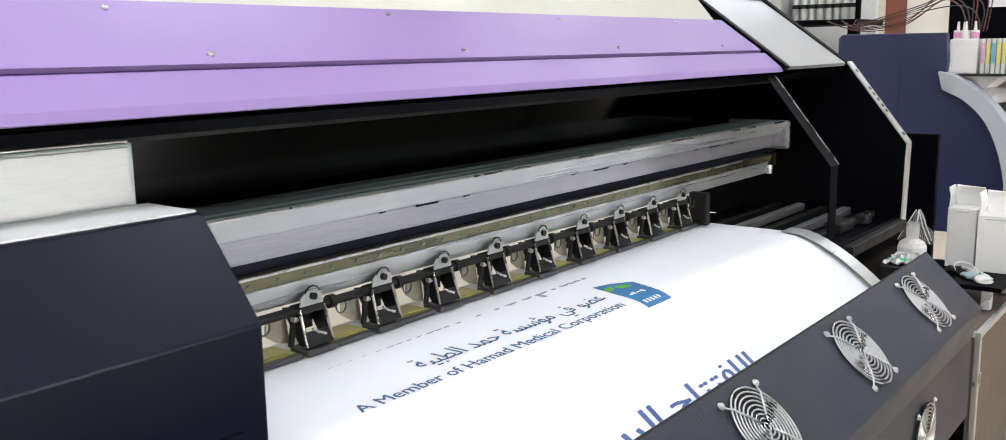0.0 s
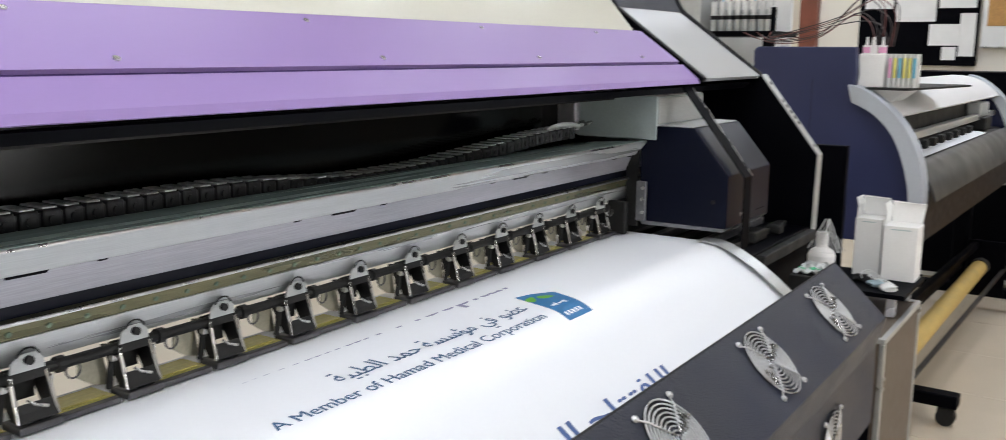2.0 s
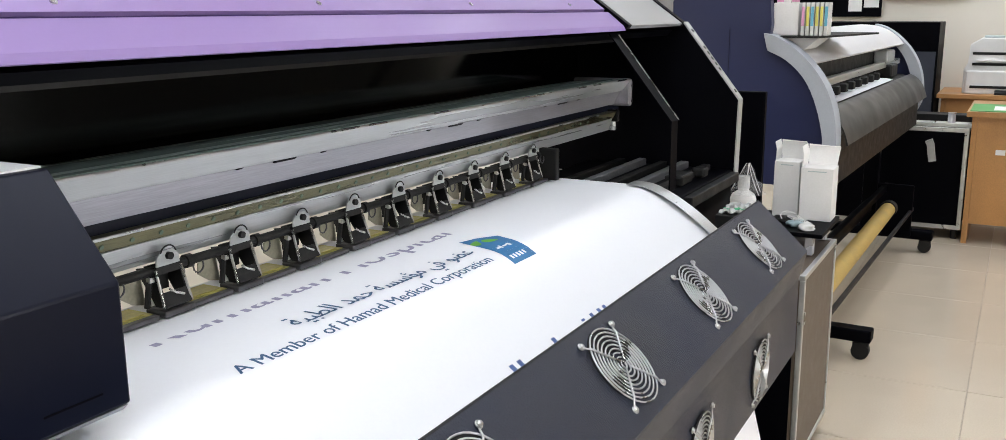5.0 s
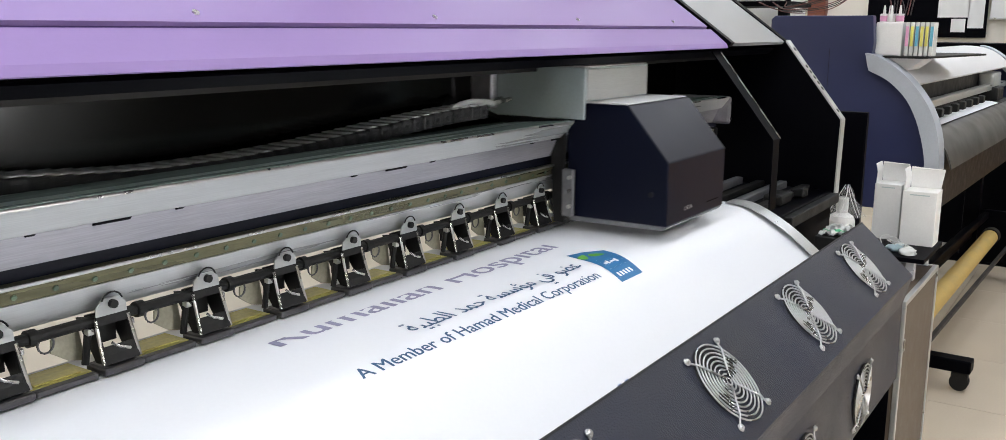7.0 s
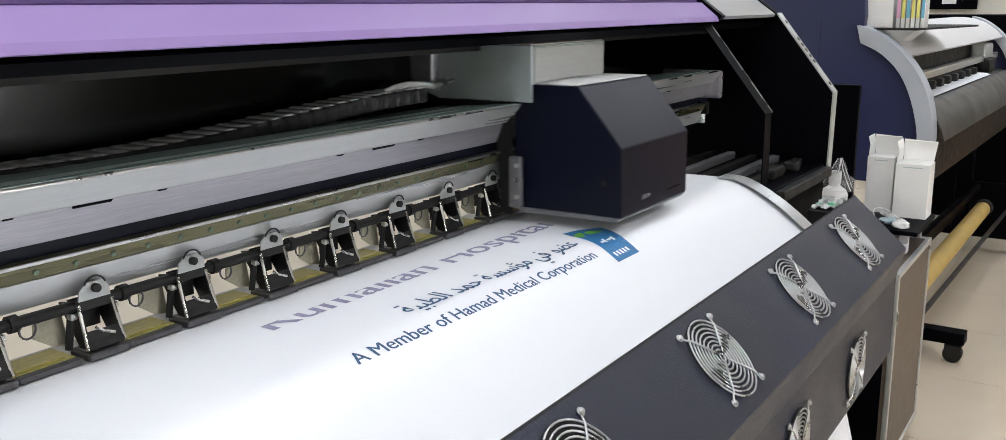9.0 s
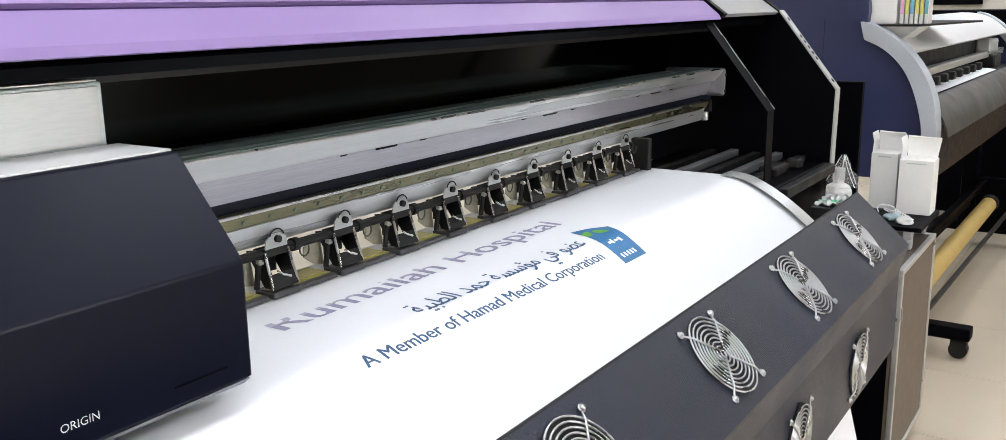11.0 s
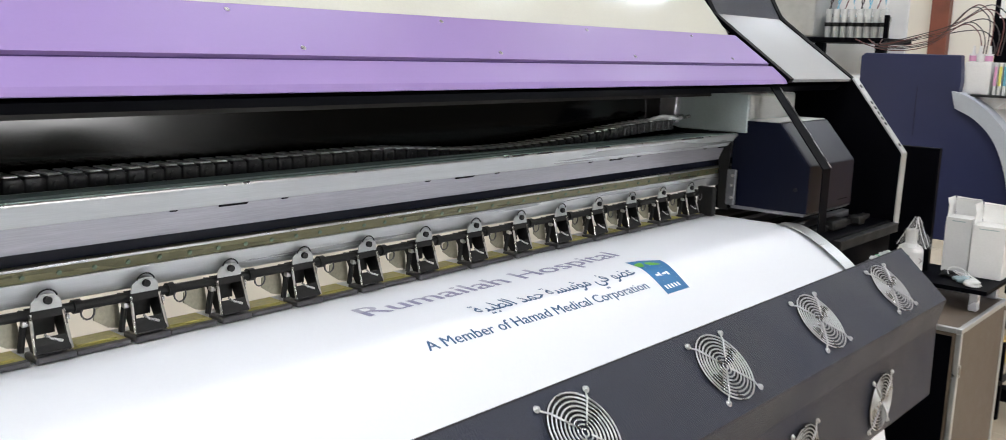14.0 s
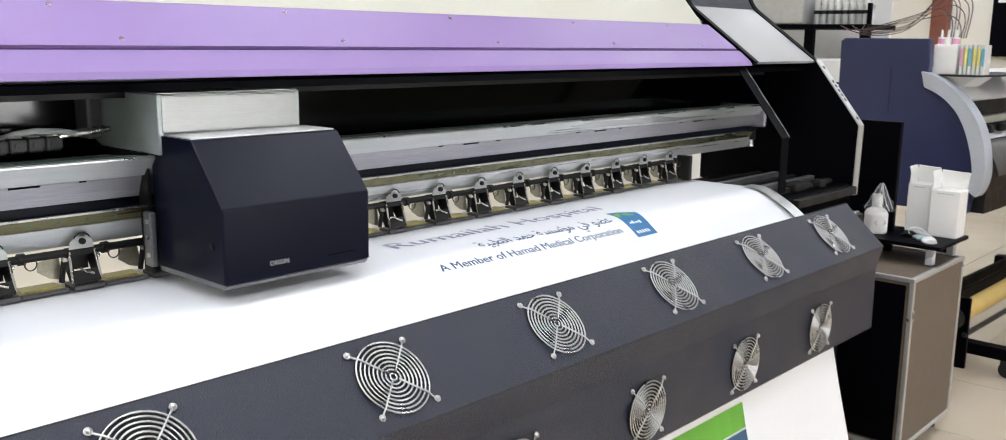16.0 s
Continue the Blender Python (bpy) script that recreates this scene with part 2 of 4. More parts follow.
def wire(points, r, bm=None, n=6, closed=False):
    """A round wire along points."""
    one = bmesh.new()
    pts = [Vector(p) for p in points]
    rings = []
    for i, p in enumerate(pts):
        q, s = pts[i - 1] if (i or closed) else p, pts[(i + 1) % len(pts)] if (i < len(pts) - 1 or closed) else p
        turn = (s - q).to_track_quat("Z", "Y").to_matrix()
        rings.append([one.verts.new(p + turn @ Vector((r * math.cos(k * math.tau / n), r * math.sin(k * math.tau / n), 0))) for k in range(n)])
    for i in range(len(rings) - (0 if closed else 1)):
        a, b = rings[i], rings[(i + 1) % len(rings)]
        off = min(range(n), key=lambda o: (a[0].co - b[o].co).length)
        for k in range(n):
            one.faces.new((a[k], a[(k + 1) % n], b[(k + 1 + off) % n], b[(k + off) % n]))
    if not closed:
        one.faces.new(rings[0][::-1])
        one.faces.new(rings[-1])
    return join(bm, one)


def arc(cx, cy, r, a0, a1, n):
    return [(cx + r * math.cos(radians(a0 + (a1 - a0) * i / n)), cy + r * math.sin(radians(a0 + (a1 - a0) * i / n))) for i in range(n + 1)]


def smooth_line(points, n=4):
    """The same open line with n short steps to each long one, bent softly through its points."""
    pts = [Vector(p) for p in points]
    fine = []
    for i in range(len(pts) - 1):
        a, b, c, d = (pts[max(0, min(len(pts) - 1, i + k))] for k in (-1, 0, 1, 2))
        for j in range(n):
            t = j / n
            fine.append(tuple(0.5 * (2 * b + (c - a) * t + (2 * a - 5 * b + 4 * c - d) * t * t + (3 * b - a - 3 * c + d) * t ** 3)))
    return fine + [tuple(pts[-1])]


# ---- the room ----
def room():
    x0, x1, y0, y1, h = -3.2, 8.5, -3.4, 2.4, 2.8
    floor = part("floor", box(x0, x1, y0, y1, -0.06, -0.004), M["grout"])
    tagged(floor, "polished beige floor tiles with thin joints", "floor", kind="structure")
    tile = mesh_of(box(0.0015, 0.5985, 0.0015, 0.5985, -0.004, 0, 0.0008), M["tile"], "floor_tile")
    for i in range(20):
        for j in range(10):
            t = part("floor_tile", tile, None, floor)
            t.location = (x0 + 0.6 * i, y0 + 0.6 * j, 0)
            if x0 + 0.6 * i > x1 - 0.3:
                bpy.data.objects.remove(t)
    ceiling = part("ceiling", box(x0, x1, y0, y1, h, h + 0.1), M["ceiling"])
    tagged(ceiling, "plain off-white ceiling", "ceiling", kind="structure")
    for name, b in (("wall_north", (x0, x1, y1, y1 + 0.15, 0, h)), ("wall_east", (x1, x1 + 0.15, y0, y1, 0, h))):
        tagged(part(name, box(*b), M["wall"]), "cream painted wall", "wall", kind="structure")
    # unseen opening added in the west wall to light the carriage's left side
    va, vb, vc, vd = -0.1, 1.1, 1.0, 1.9
    west = box(x0 - 0.15, x0, y0, va, 0, h)
    for b in ((x0 - 0.15, x0, vb, y1, 0, h), (x0 - 0.15, x0, va, vb, 0, vc), (x0 - 0.15, x0, va, vb, vd, h)):
        box(*b, 0, west)
    tagged(part("wall_west", west, M["wall"]), "cream painted wall with an added window", "wall", kind="structure")
    win = tagged(part("west_fill_window", box(x0 - 0.10, x0 - 0.06, va, vb, vc, vc + 0.03), M["white"]), "unseen window with white frame, added for side light", "window", kind="structure")
    part("window_frame", box(x0 - 0.10, x0 - 0.06, va, vb, vd - 0.03, vd), M["white"], win)
    for y in (va, vb - 0.03):
        part("window_frame", box(x0 - 0.10, x0 - 0.06, y, y + 0.03, vc + 0.031, vd - 0.031), M["white"], win)
    # glowing sheet that works as the fill light from the west
    tagged(part("backdrop_west", box(x0 - 0.5, x0 - 0.48, va - 0.8, vb + 0.8, vc - 0.6, vd + 0.6), M["west_fill"]), "glowing backdrop behind an unseen window", "backdrop", kind="structure")
    wx0, wx1, wz0, wz1 = 0.9, 3.2, 0.84, 1.38
    south = box(x0, wx0, y0 - 0.15, y0, 0, h)
    for b in ((wx1, x1, y0 - 0.15, y0, 0, h), (wx0, wx1, y0 - 0.15, y0, 0, wz0), (wx0, wx1, y0 - 0.15, y0, wz1, h)):
        box(*b, 0, south)
    # unseen wall, coloured dark to keep reflections in the rear panel black
    tagged(part("wall_south", south, M["wall_dim"]), "unseen wall, darkened for dim reflections, with a low window", "wall", kind="structure")
    win = tagged(part("window_1", box(wx0, wx1, y0 - 0.10, y0 - 0.06, wz0, wz0 + 0.03), M["white"]), "low window with white frame", "window", kind="structure")
    part("window_frame", box(wx0, wx1, y0 - 0.10, y0 - 0.06, wz1 - 0.03, wz1), M["white"], win)
    for x in (wx0, 2.1, wx1 - 0.03):
        part("window_frame", box(x, x + 0.03, y0 - 0.10, y0 - 0.06, wz0 + 0.031, wz1 - 0.031), M["white"], win)
    tagged(part("backdrop", box(wx0 - 1.5, wx1 + 1.5, y0 - 0.8, y0 - 0.78, 0.2, 2.3), M["daylight"]), "glowing backdrop behind an unseen window", "backdrop", kind="structure")
    post = part("trim", box(8.40, 8.49, 1.74, 1.88, 0, 2.79, 0.006), M["redbrown"])
    tagged(post, "red-brown wooden post on the cream wall", "trim", kind="structure")
    light = thing("ceiling_light", "flat white rectangular ceiling light", "ceiling light", "ceiling lights")
    part("frame", box(-0.62, 0.62, -0.32, 0.32, -0.012, 0.008, 0.002), M["white"], light)
    light.location = (LAMPS[0][0], LAMPS[0][1], 2.79)
    for lx, ly, wide, deep, watts in LAMPS[1:-2]:
        copy_thing(light, pose(lx, ly, 2.79))
    slim = thing("ceiling_light", "slim white ceiling light above the printer", "ceiling light", "ceiling lights")
    part("frame", box(-0.28, 0.28, -0.05, 0.05, -0.012, 0.008, 0.002), M["white"], slim)
    slim.location = (LAMPS[-2][0], LAMPS[-2][1], 2.79)
    copy_thing(slim, pose(LAMPS[-1][0], LAMPS[-1][1], 2.79))


# ---- the wide printer ----
LEFT, RIGHT = -1.0, 2.87
SLOPE = ((0.001, 0.951), (-0.103, 0.8535))     # top and foot of the sloping fan panel
FAN_X = [2.174 - 0.3588 * i for i in range(8)]
LOW_X = [2.050 - 0.3665 * i for i in range(7)]
LOW_Y, LOW_Z = -0.0935, 0.702


def guard_mesh():
    """Wire finger guard of a 120 mm fan in the xy plane, four arms with eyes and screws."""
    bm = None
    for k in range(9):
        r = 0.0052 + 0.00644 * k
        bm = wire([(*p, 0.004) for p in arc(0, 0, r, 0, 360, 36)[:-1]], 0.00135, bm, 5, True)
    for k in range(4):
        a = radians(45 + 90 * k)
        c, s = math.cos(a), math.sin(a)
        bm = wire([(0.008 * c, 0.008 * s, 0.0062), (0.055 * c, 0.055 * s, 0.0062), (0.063 * c, 0.063 * s, 0.003), (0.0685 * c, 0.0685 * s, 0.002)], 0.0014, bm, 6)
        ex, ey = 0.0715 * c, 0.0715 * s
        bm = wire([(p[0], p[1], 0.002) for p in arc(ex, ey, 0.0042, 0, 360, 12)[:-1]], 0.0012, bm, 5, True)
        bm = rod((ex, ey, 0), (ex, ey, 0.0055), 0.0033, bm, 10)
    return mesh_of(bm, M["chrome"], "fan_guard", True)


def fan_housing(machine):
    (ty, tz), (by, bz) = SLOPE
    shell = sheet([(ty + 0.004, tz - 0.030), (ty, tz), (by, bz), (by + 0.0005, bz - 0.004), (-0.0885, 0.792), (-0.0905, 0.632), (-0.060, 0.626)], -0.003, LEFT + 0.1, 2.382)
    housing = part("fan_housing", shell, M["charcoal"], machine, "charcoal powder-coated bent sheet fan housing")
    # black rod draws the shadow line between sheet and housing
    part("edge_shade", rod((LEFT + 0.1, ty + 0.0012, tz + 0.0006), (2.382, ty + 0.0012, tz + 0.0006), 0.0022, None, 8), M["rubber"], housing, "thin black rod for the shadow line along the top edge")
    guard = guard_mesh()
    dark = mesh_of(rod((0, 0, -0.0003), (0, 0, 0.0006), 0.0580, n=40), M["rubber"], "fan_opening")
    hub = mesh_of(rod((0, 0, 0.0006), (0, 0, 0.0022), 0.021, n=24), M["charcoal"], "fan_hub")
    tilt = math.degrees(math.atan2(tz - bz, ty - by))
    cy, cz = (ty + by) / 2 - 0.0005, (tz + bz) / 2 + 0.0018
    for x in FAN_X:
        for me, nm in ((guard, "fan_guard"), (dark, "fan_opening"), (hub, "fan_hub")):
            g = part(nm, me, None, housing)
            g.matrix_local = pose(x, cy, cz, tilt, 0, 0)
    for x in LOW_X:
        for me, nm in ((guard, "fan_guard"), (dark, "fan_opening"), (hub, "fan_hub")):
            g = part(nm, me, None, housing)
            g.matrix_local = pose(x, LOW_Y, LOW_Z, 90, 0, 0)
    return housing


def pinch_units(machine):
    """The row of sprung clamps over the sheet, one built and the rest on the same meshes."""
    bars = {}
    b = sheet([(0.479, 1.036), (0.4765, 1.025)], -0.003, -0.019, 0.019)
    sheet([(0.4700, 1.002), (0.467, 0.992), (0.462, 0.9835)], -0.003, -0.021, 0.022, b)
    for xa, xb in ((-0.0205, -0.0180), (0.0185, 0.0210)):
        prism([(0.478, 1.036), (0.4605, 0.9835), (0.480, 0.9835), (0.512, 1.030)], xa, xb, b)
    box(-0.0178, 0.0183, 0.497, 0.500, 0.998, 1.034, 0, b)
    bars["lever"] = mesh_of(b, M["rubber"], "lever")
    b = prism([(-0.0205, 1.036), (-0.0190, 1.047), (-0.010, 1.0550), (0.009, 1.0550), (0.0175, 1.047), (0.0185, 1.036)], 0.4735, 0.4755, axis="y")
    bars["bracket"] = mesh_of(b, M["midgrey"], "bracket")
    b = wire([(p[0], 0.4727, p[1]) for p in arc(0.0, 1.048, 0.0135, 20, 160, 8)], 0.0011, None, 5)
    rod((0, 0.4735, 1.048), (0, 0.468, 1.048), 0.0050, b, 10)
    bars["screw"] = mesh_of(b, M["rubber"], "screw")
    b = wire([(-0.0205, 0.4755, 1.032), (-0.0225, 0.462, 0.984)], 0.0021, None, 6)
    wire([(0.0205, 0.4755, 1.032), (0.0235, 0.462, 0.984)], 0.0021, b, 6)
    wire([(-0.008, 0.467, 1.006), (0.0, 0.465, 1.0), (0.013, 0.464, 0.995)], 0.0018, b, 6)
    box(-0.030, -0.0205, 0.476, 0.484, 1.017, 1.024, 0.001, b)
    box(0.0205, 0.029, 0.476, 0.484, 1.017, 1.024, 0.001, b)
    bars["spring"] = mesh_of(b, M["steel"], "spring")
    b = box(-0.0210, 0.0300, 0.462, 0.500, 0.9695, 0.9795, 0.003)
    box(-0.012, 0.021, 0.468, 0.482, 0.9795, 0.9830, 0.0015, b)
    bars["shoe"] = mesh_of(b, M["shoe"], "shoe")
    b = box(0.0320, 0.1045, 0.4785, 0.525, 0.9695, 0.9765, 0.0015)
    box(0.040, 0.094, 0.483, 0.512, 0.9765, 0.9785, 0.001, b)
    bars["deflector"] = mesh_of(b, M["olive"], "deflector")
    b = box(0.0320, 0.1045, 0.466, 0.478, 0.9695, 0.9765, 0.0018)
    bars["lip"] = mesh_of(b, M["shoe"], "lip")
    b = wire([(0.052 + 0.009 * math.sin(a), 0.476, 1.022 - 0.010 * math.cos(a)) for a in [0.45 * k - 2.0 for k in range(10)]], 0.0013, None, 5)
    bars["hook"] = mesh_of(b, M["shoe"], "hook")
    b = prism([(-0.062, 1.018), (-0.030, 1.026), (-0.024, 0.985), (-0.044, 0.990), (-0.063, 1.003)], 0.494, 0.4965, axis="y")
    bars["wing"] = mesh_of(b, M["olive_grey"], "wing")
    b = rod((-0.031, 0.484, 0.984), (-0.0265, 0.482, 1.018), 0.0042, None, 8)
    bars["pin"] = mesh_of(b, M["rubber"], "pin")
    b = rod((0.036, 0.484, 1.030), (0.046, 0.484, 1.030), 0.0095, None, 12)
    bars["collar"] = mesh_of(b, M["rubber"], "collar")
    for i in range(-14, 9):
        x = 1.204 + 0.1308 * i
        unit = part("pinch_unit", bars["lever"], None, machine)
        unit.location = (x, 0, 0)
        for nm, me in bars.items():
            if nm != "lever":
                part(nm, me, None, unit)


def printer():
    machine = thing("wide_format_printer", "large roll-fed printer with lilac cover and charcoal fan housing", "printer")
    # sheet support
    bed = [(0.50, 0.962), (0.26, 0.962), (0.235, 0.955), (0.21, 0.940), (0.15, 0.903), (0.10, 0.868), (0.05, 0.832), (0.015, 0.775), (0.03, 0.70), (0.50, 0.70)]
    part("platen", prism(bed, LEFT, 2.392), M["alu"], machine, "aluminium platen with curved front")
    curve = [(0.285, 0.9715), (0.262, 0.9715), (0.244, 0.9695), (0.226, 0.9645), (0.205, 0.9555), (0.180, 0.9425), (0.150, 0.9245), (0.120, 0.9030), (0.090, 0.8790), (0.055, 0.8500)]
    part("edge_guide", soften(sheet(curve, -0.0012, 2.338, 2.392)), M["alu"], machine, "thin steel sheet-edge guide")
    # beam over the sheet, in its layers
    beam = part("beam", prism([(0.423, 1.1765), (0.447, 1.1465), (0.60, 1.1465), (0.60, 1.1620)], LEFT, 2.72, bevel=0.0015), M["alu_white"], machine, "pale aluminium guide beam")
    part("beam_top", sheet([(0.600, 1.1640), (0.430, 1.1775)], -0.0025, LEFT, 2.70), M["teal"], machine, "greenish polished strip")
    part("beam_edge", rod((LEFT, 0.4255, 1.1775), (2.70, 0.4255, 1.1775), 0.0022, None, 10), M["chrome"], machine, "polished front edge of the beam")
    lower = part("beam_base", prism([(0.455, 1.1455), (0.470, 1.1105), (0.60, 1.1105), (0.60, 1.1455)], LEFT, 2.72), M["grey_ext"], machine)
    for i in range(-4, 4):
        x = 0.915 + 0.475 * i
        part("slot", prism([(0.4458, 1.1495), (0.4530, 1.1425), (0.46, 1.1425), (0.46, 1.1495)], x, x + 0.044), M["black"], beam)
        for dx in (-0.075, 0.105):
            part("slot", prism([(0.4468, 1.1480), (0.4530, 1.1435), (0.46, 1.1435), (0.46, 1.1480)], x + dx, x + dx + 0.009), M["black"], beam)
    cap = part("beam_cap", box(2.7205, 2.735, 0.424, 0.590, 1.106, 1.178, 0.008), M["grey_ext"], machine, "rounded grey end cap")
    for y, z in ((0.4225, 1.160), (0.4225, 1.120)):
        part("cap_screw", rod((2.7275, y + 0.002, z), (2.7275, y, z), 0.004, None, 10), M["rubber"], cap)
    part("recess", box(LEFT, 2.80, 0.489, 0.60, 1.0905, 1.1100), M["navy"], machine)
    rail = part("guide_rail", prism([(0.463, 1.0915), (0.472, 1.0735), (0.50, 1.0735), (0.50, 1.0915)], LEFT, 2.72, bevel=0.001), M["gold"], machine, "brassy slide rail with dark green hole dots")
    part("rail_cap", box(2.7205, 2.732, 0.458, 0.502, 1.064, 1.096, 0.004), M["rubber"], rail)
    wire_bm = rod((LEFT, 0.4635, 1.0925), (2.60, 0.4635, 1.0925), 0.0022, None, 8)
    part("rail_edge", wire_bm, M["chrome"], rail)
    # small dark green discs stand in for the holes in the rail
    screw = mesh_of(rod((0, 0.4660, 1.0815), (0, 0.470, 1.0830), 0.0032, None, 10), M["hole_green"], "rail_hole_dot")
    for i in range(-40, 31):
        s = part("rail_hole_dot", screw, None, rail)
        s.location = (1.19 + 0.045 * i, 0, 0)
    part("front_bar", prism([(0.474, 1.0725), (0.492, 1.0385), (0.515, 1.0385), (0.515, 1.0725)], LEFT, 2.735, bevel=0.002), M["alu_white"], machine, "pale cross bar carrying the clamps")
    part("clamp_rod", rod((LEFT, 0.484, 1.030), (2.30, 0.484, 1.030), 0.0065, None, 12), M["rubber"], machine)
    part("bar_stop", box(2.312, 2.330, 0.445, 0.49, 0.972, 1.045, 0.003), M["rubber"], machine)
    part("bar_end", rod((2.741, 0.484, 1.040), (2.741, 0.484, 1.094), 0.011, None, 16), M["alu_white"], machine, "rounded pale end of the cross bar")
    pinch_units(machine)
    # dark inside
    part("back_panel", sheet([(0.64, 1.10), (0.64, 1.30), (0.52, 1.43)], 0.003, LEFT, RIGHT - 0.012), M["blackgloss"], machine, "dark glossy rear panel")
    part("rear_cover", sheet([(0.72, 1.11), (0.72, 1.66)], 0.004, LEFT, RIGHT - 0.012), M["white"], machine)
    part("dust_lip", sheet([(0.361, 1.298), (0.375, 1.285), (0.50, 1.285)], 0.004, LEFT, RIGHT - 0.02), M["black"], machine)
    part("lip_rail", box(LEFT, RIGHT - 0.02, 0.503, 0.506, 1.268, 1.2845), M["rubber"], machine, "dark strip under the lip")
    # out of view, full height to stop light running along the beam
    part("end_wall", prism([(0.338, 1.318), (0.182, 1.120), (0.186, 0.0), (0.74, 0.0), (0.74, 1.66), (0.56, 1.48)], LEFT - 0.022, LEFT - 0.002), M["black"], machine, "unseen black end panel that shuts out light")
    # lilac cover: lower band, groove, upper band
    cover = part("cover", sheet([(0.3425, 1.3050), (0.3475, 1.3145), (0.3855, 1.3450)], 0.003, LEFT, 2.458), M["purple"], machine, "lilac painted front cover")
    part("cover_band", sheet([(0.3955, 1.3490), (0.3910, 1.3535), (0.486, 1.4190), (0.495, 1.4190)], 0.003, LEFT, 2.446), M["purple"], cover)
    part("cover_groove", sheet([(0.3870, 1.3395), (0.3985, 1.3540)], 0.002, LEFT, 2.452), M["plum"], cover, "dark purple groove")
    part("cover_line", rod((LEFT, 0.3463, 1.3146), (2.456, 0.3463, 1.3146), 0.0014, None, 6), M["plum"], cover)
    scr = mesh_of(rod((0, 0, 0), (0, 0, 0.004), 0.0042, None, 10), M["steel"], "cover_screw")
    for i in range(-3, 4):
        for dx, y in ((0.0, 0.4025), (-0.075, 0.474)):
            s = part("cover_screw", scr, None, cover)
            s.matrix_local = pose(1.02 + 0.42 * i + dx, y, 1.3535 + (y - 0.3910) * 0.6895, 34.6, 0, 0)
    part("window_hood", sheet([(0.500, 1.4200), (0.60, 1.535), (0.715, 1.665)], 0.004, LEFT, 2.432), M["hood"], machine, "glossy ivory acrylic hood")
    # right-hand hood with its black edges
    hood = part("end_hood", sheet([(0.346, 1.3115), (0.341, 1.3165), (0.566, 1.476)], 0.003, 2.485, 2.862), M["silver"], machine, "silver end hood")
    part("hood_top", sheet([(0.567, 1.477), (0.70, 1.70)], 0.003, 2.485, 2.862), M["charcoal"], hood, "dark grey upper face")
    for xa, xb in ((2.462, 2.484), (2.8635, 2.886)):
        part("hood_edge", sheet([(0.335, 1.318), (0.563, 1.481), (0.695, 1.705)], -0.012, xa, xb), M["black"], hood)
    # side panels
    prof = [(0.338, 1.318), (0.182, 1.120), (0.186, 0.900)]
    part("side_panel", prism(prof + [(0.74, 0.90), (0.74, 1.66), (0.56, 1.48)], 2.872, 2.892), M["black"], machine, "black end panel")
    trim = part("panel_trim", sheet(prof, -0.004, 2.868, 2.902), M["midgrey"], machine, "narrow silver edge trim with control buttons")
    knob = mesh_of(rod((0, 0, 0), (0, 0, 0.0025), 0.0055, None, 12), M["rubber"], "button")
    for k in range(7):
        u = (0.12, 0.34, 0.41, 0.48, 0.55, 0.62, 0.90)[k]
        bt = part("button", knob, None, trim)
        bt.matrix_local = pose(2.885, 0.338 - 0.156 * u - 0.002, 1.318 - 0.198 * u + 0.002, 52, 0, 0)
    inner = sheet([(0.357, 1.298), (0.207, 1.109), (0.207, 0.952)], -0.003, 2.397, 2.440)
    part("inner_frame", inner, M["black"], machine, "narrow black frame strip")
    part("inner_edge", sheet([(0.351, 1.296), (0.2035, 1.110)], -0.002, 2.4405, 2.4415), M["steel"], machine)
    # parking station floor
    part("station_deck", box(2.393, RIGHT, 0.19, 0.60, 0.86, 0.935, 0.004), M["black"], machine)
    for k in range(5):
        part("station_rail", box(2.42, 2.84, 0.24 + 0.06 * k, 0.262 + 0.06 * k, 0.9355, 0.95 + 0.004 * (k % 2), 0.002), M["dullsteel" if k % 2 else "rubber"], machine)
    part("station_block", box(2.55, 2.64, 0.225, 0.27, 0.9355, 0.962, 0.006), M["rubber"], machine)
    part("station_block", box(2.70, 2.74, 0.215, 0.25, 0.9355, 0.960, 0.006), M["rubber"], machine)
    part("ledge", box(2.46, 2.868, 0.17, 0.205, 0.905, 0.930, 0.003), M["rubber"], machine)
    # frame under the bed
    part("under_body", box(LEFT, 2.36, 0.30, 0.70, 0.30, 0.699, 0.004), M["black"], machine, "black lower body")
    part("end_cabinet", box(2.40, 2.868, 0.19, 0.72, 0.10, 0.899, 0.004), M["black"], machine, "black end cabinet")
    for x in (2.20,):
        leg = part("leg", box(x, x + 0.045, 0.06, 0.105, 0.05, 0.60, 0.003), M["alu"], machine, "aluminium leg")
        part("leg_top", box(x - 0.20, x + 0.045, 0.058, 0.107, 0.6005, 0.64, 0.003), M["alu"], leg)
    part("foot_beam", box(2.10, 2.75, 0.02, 0.66, 0.03, 0.10, 0.004), M["black"], machine)
    fan_housing(machine)
    return machine


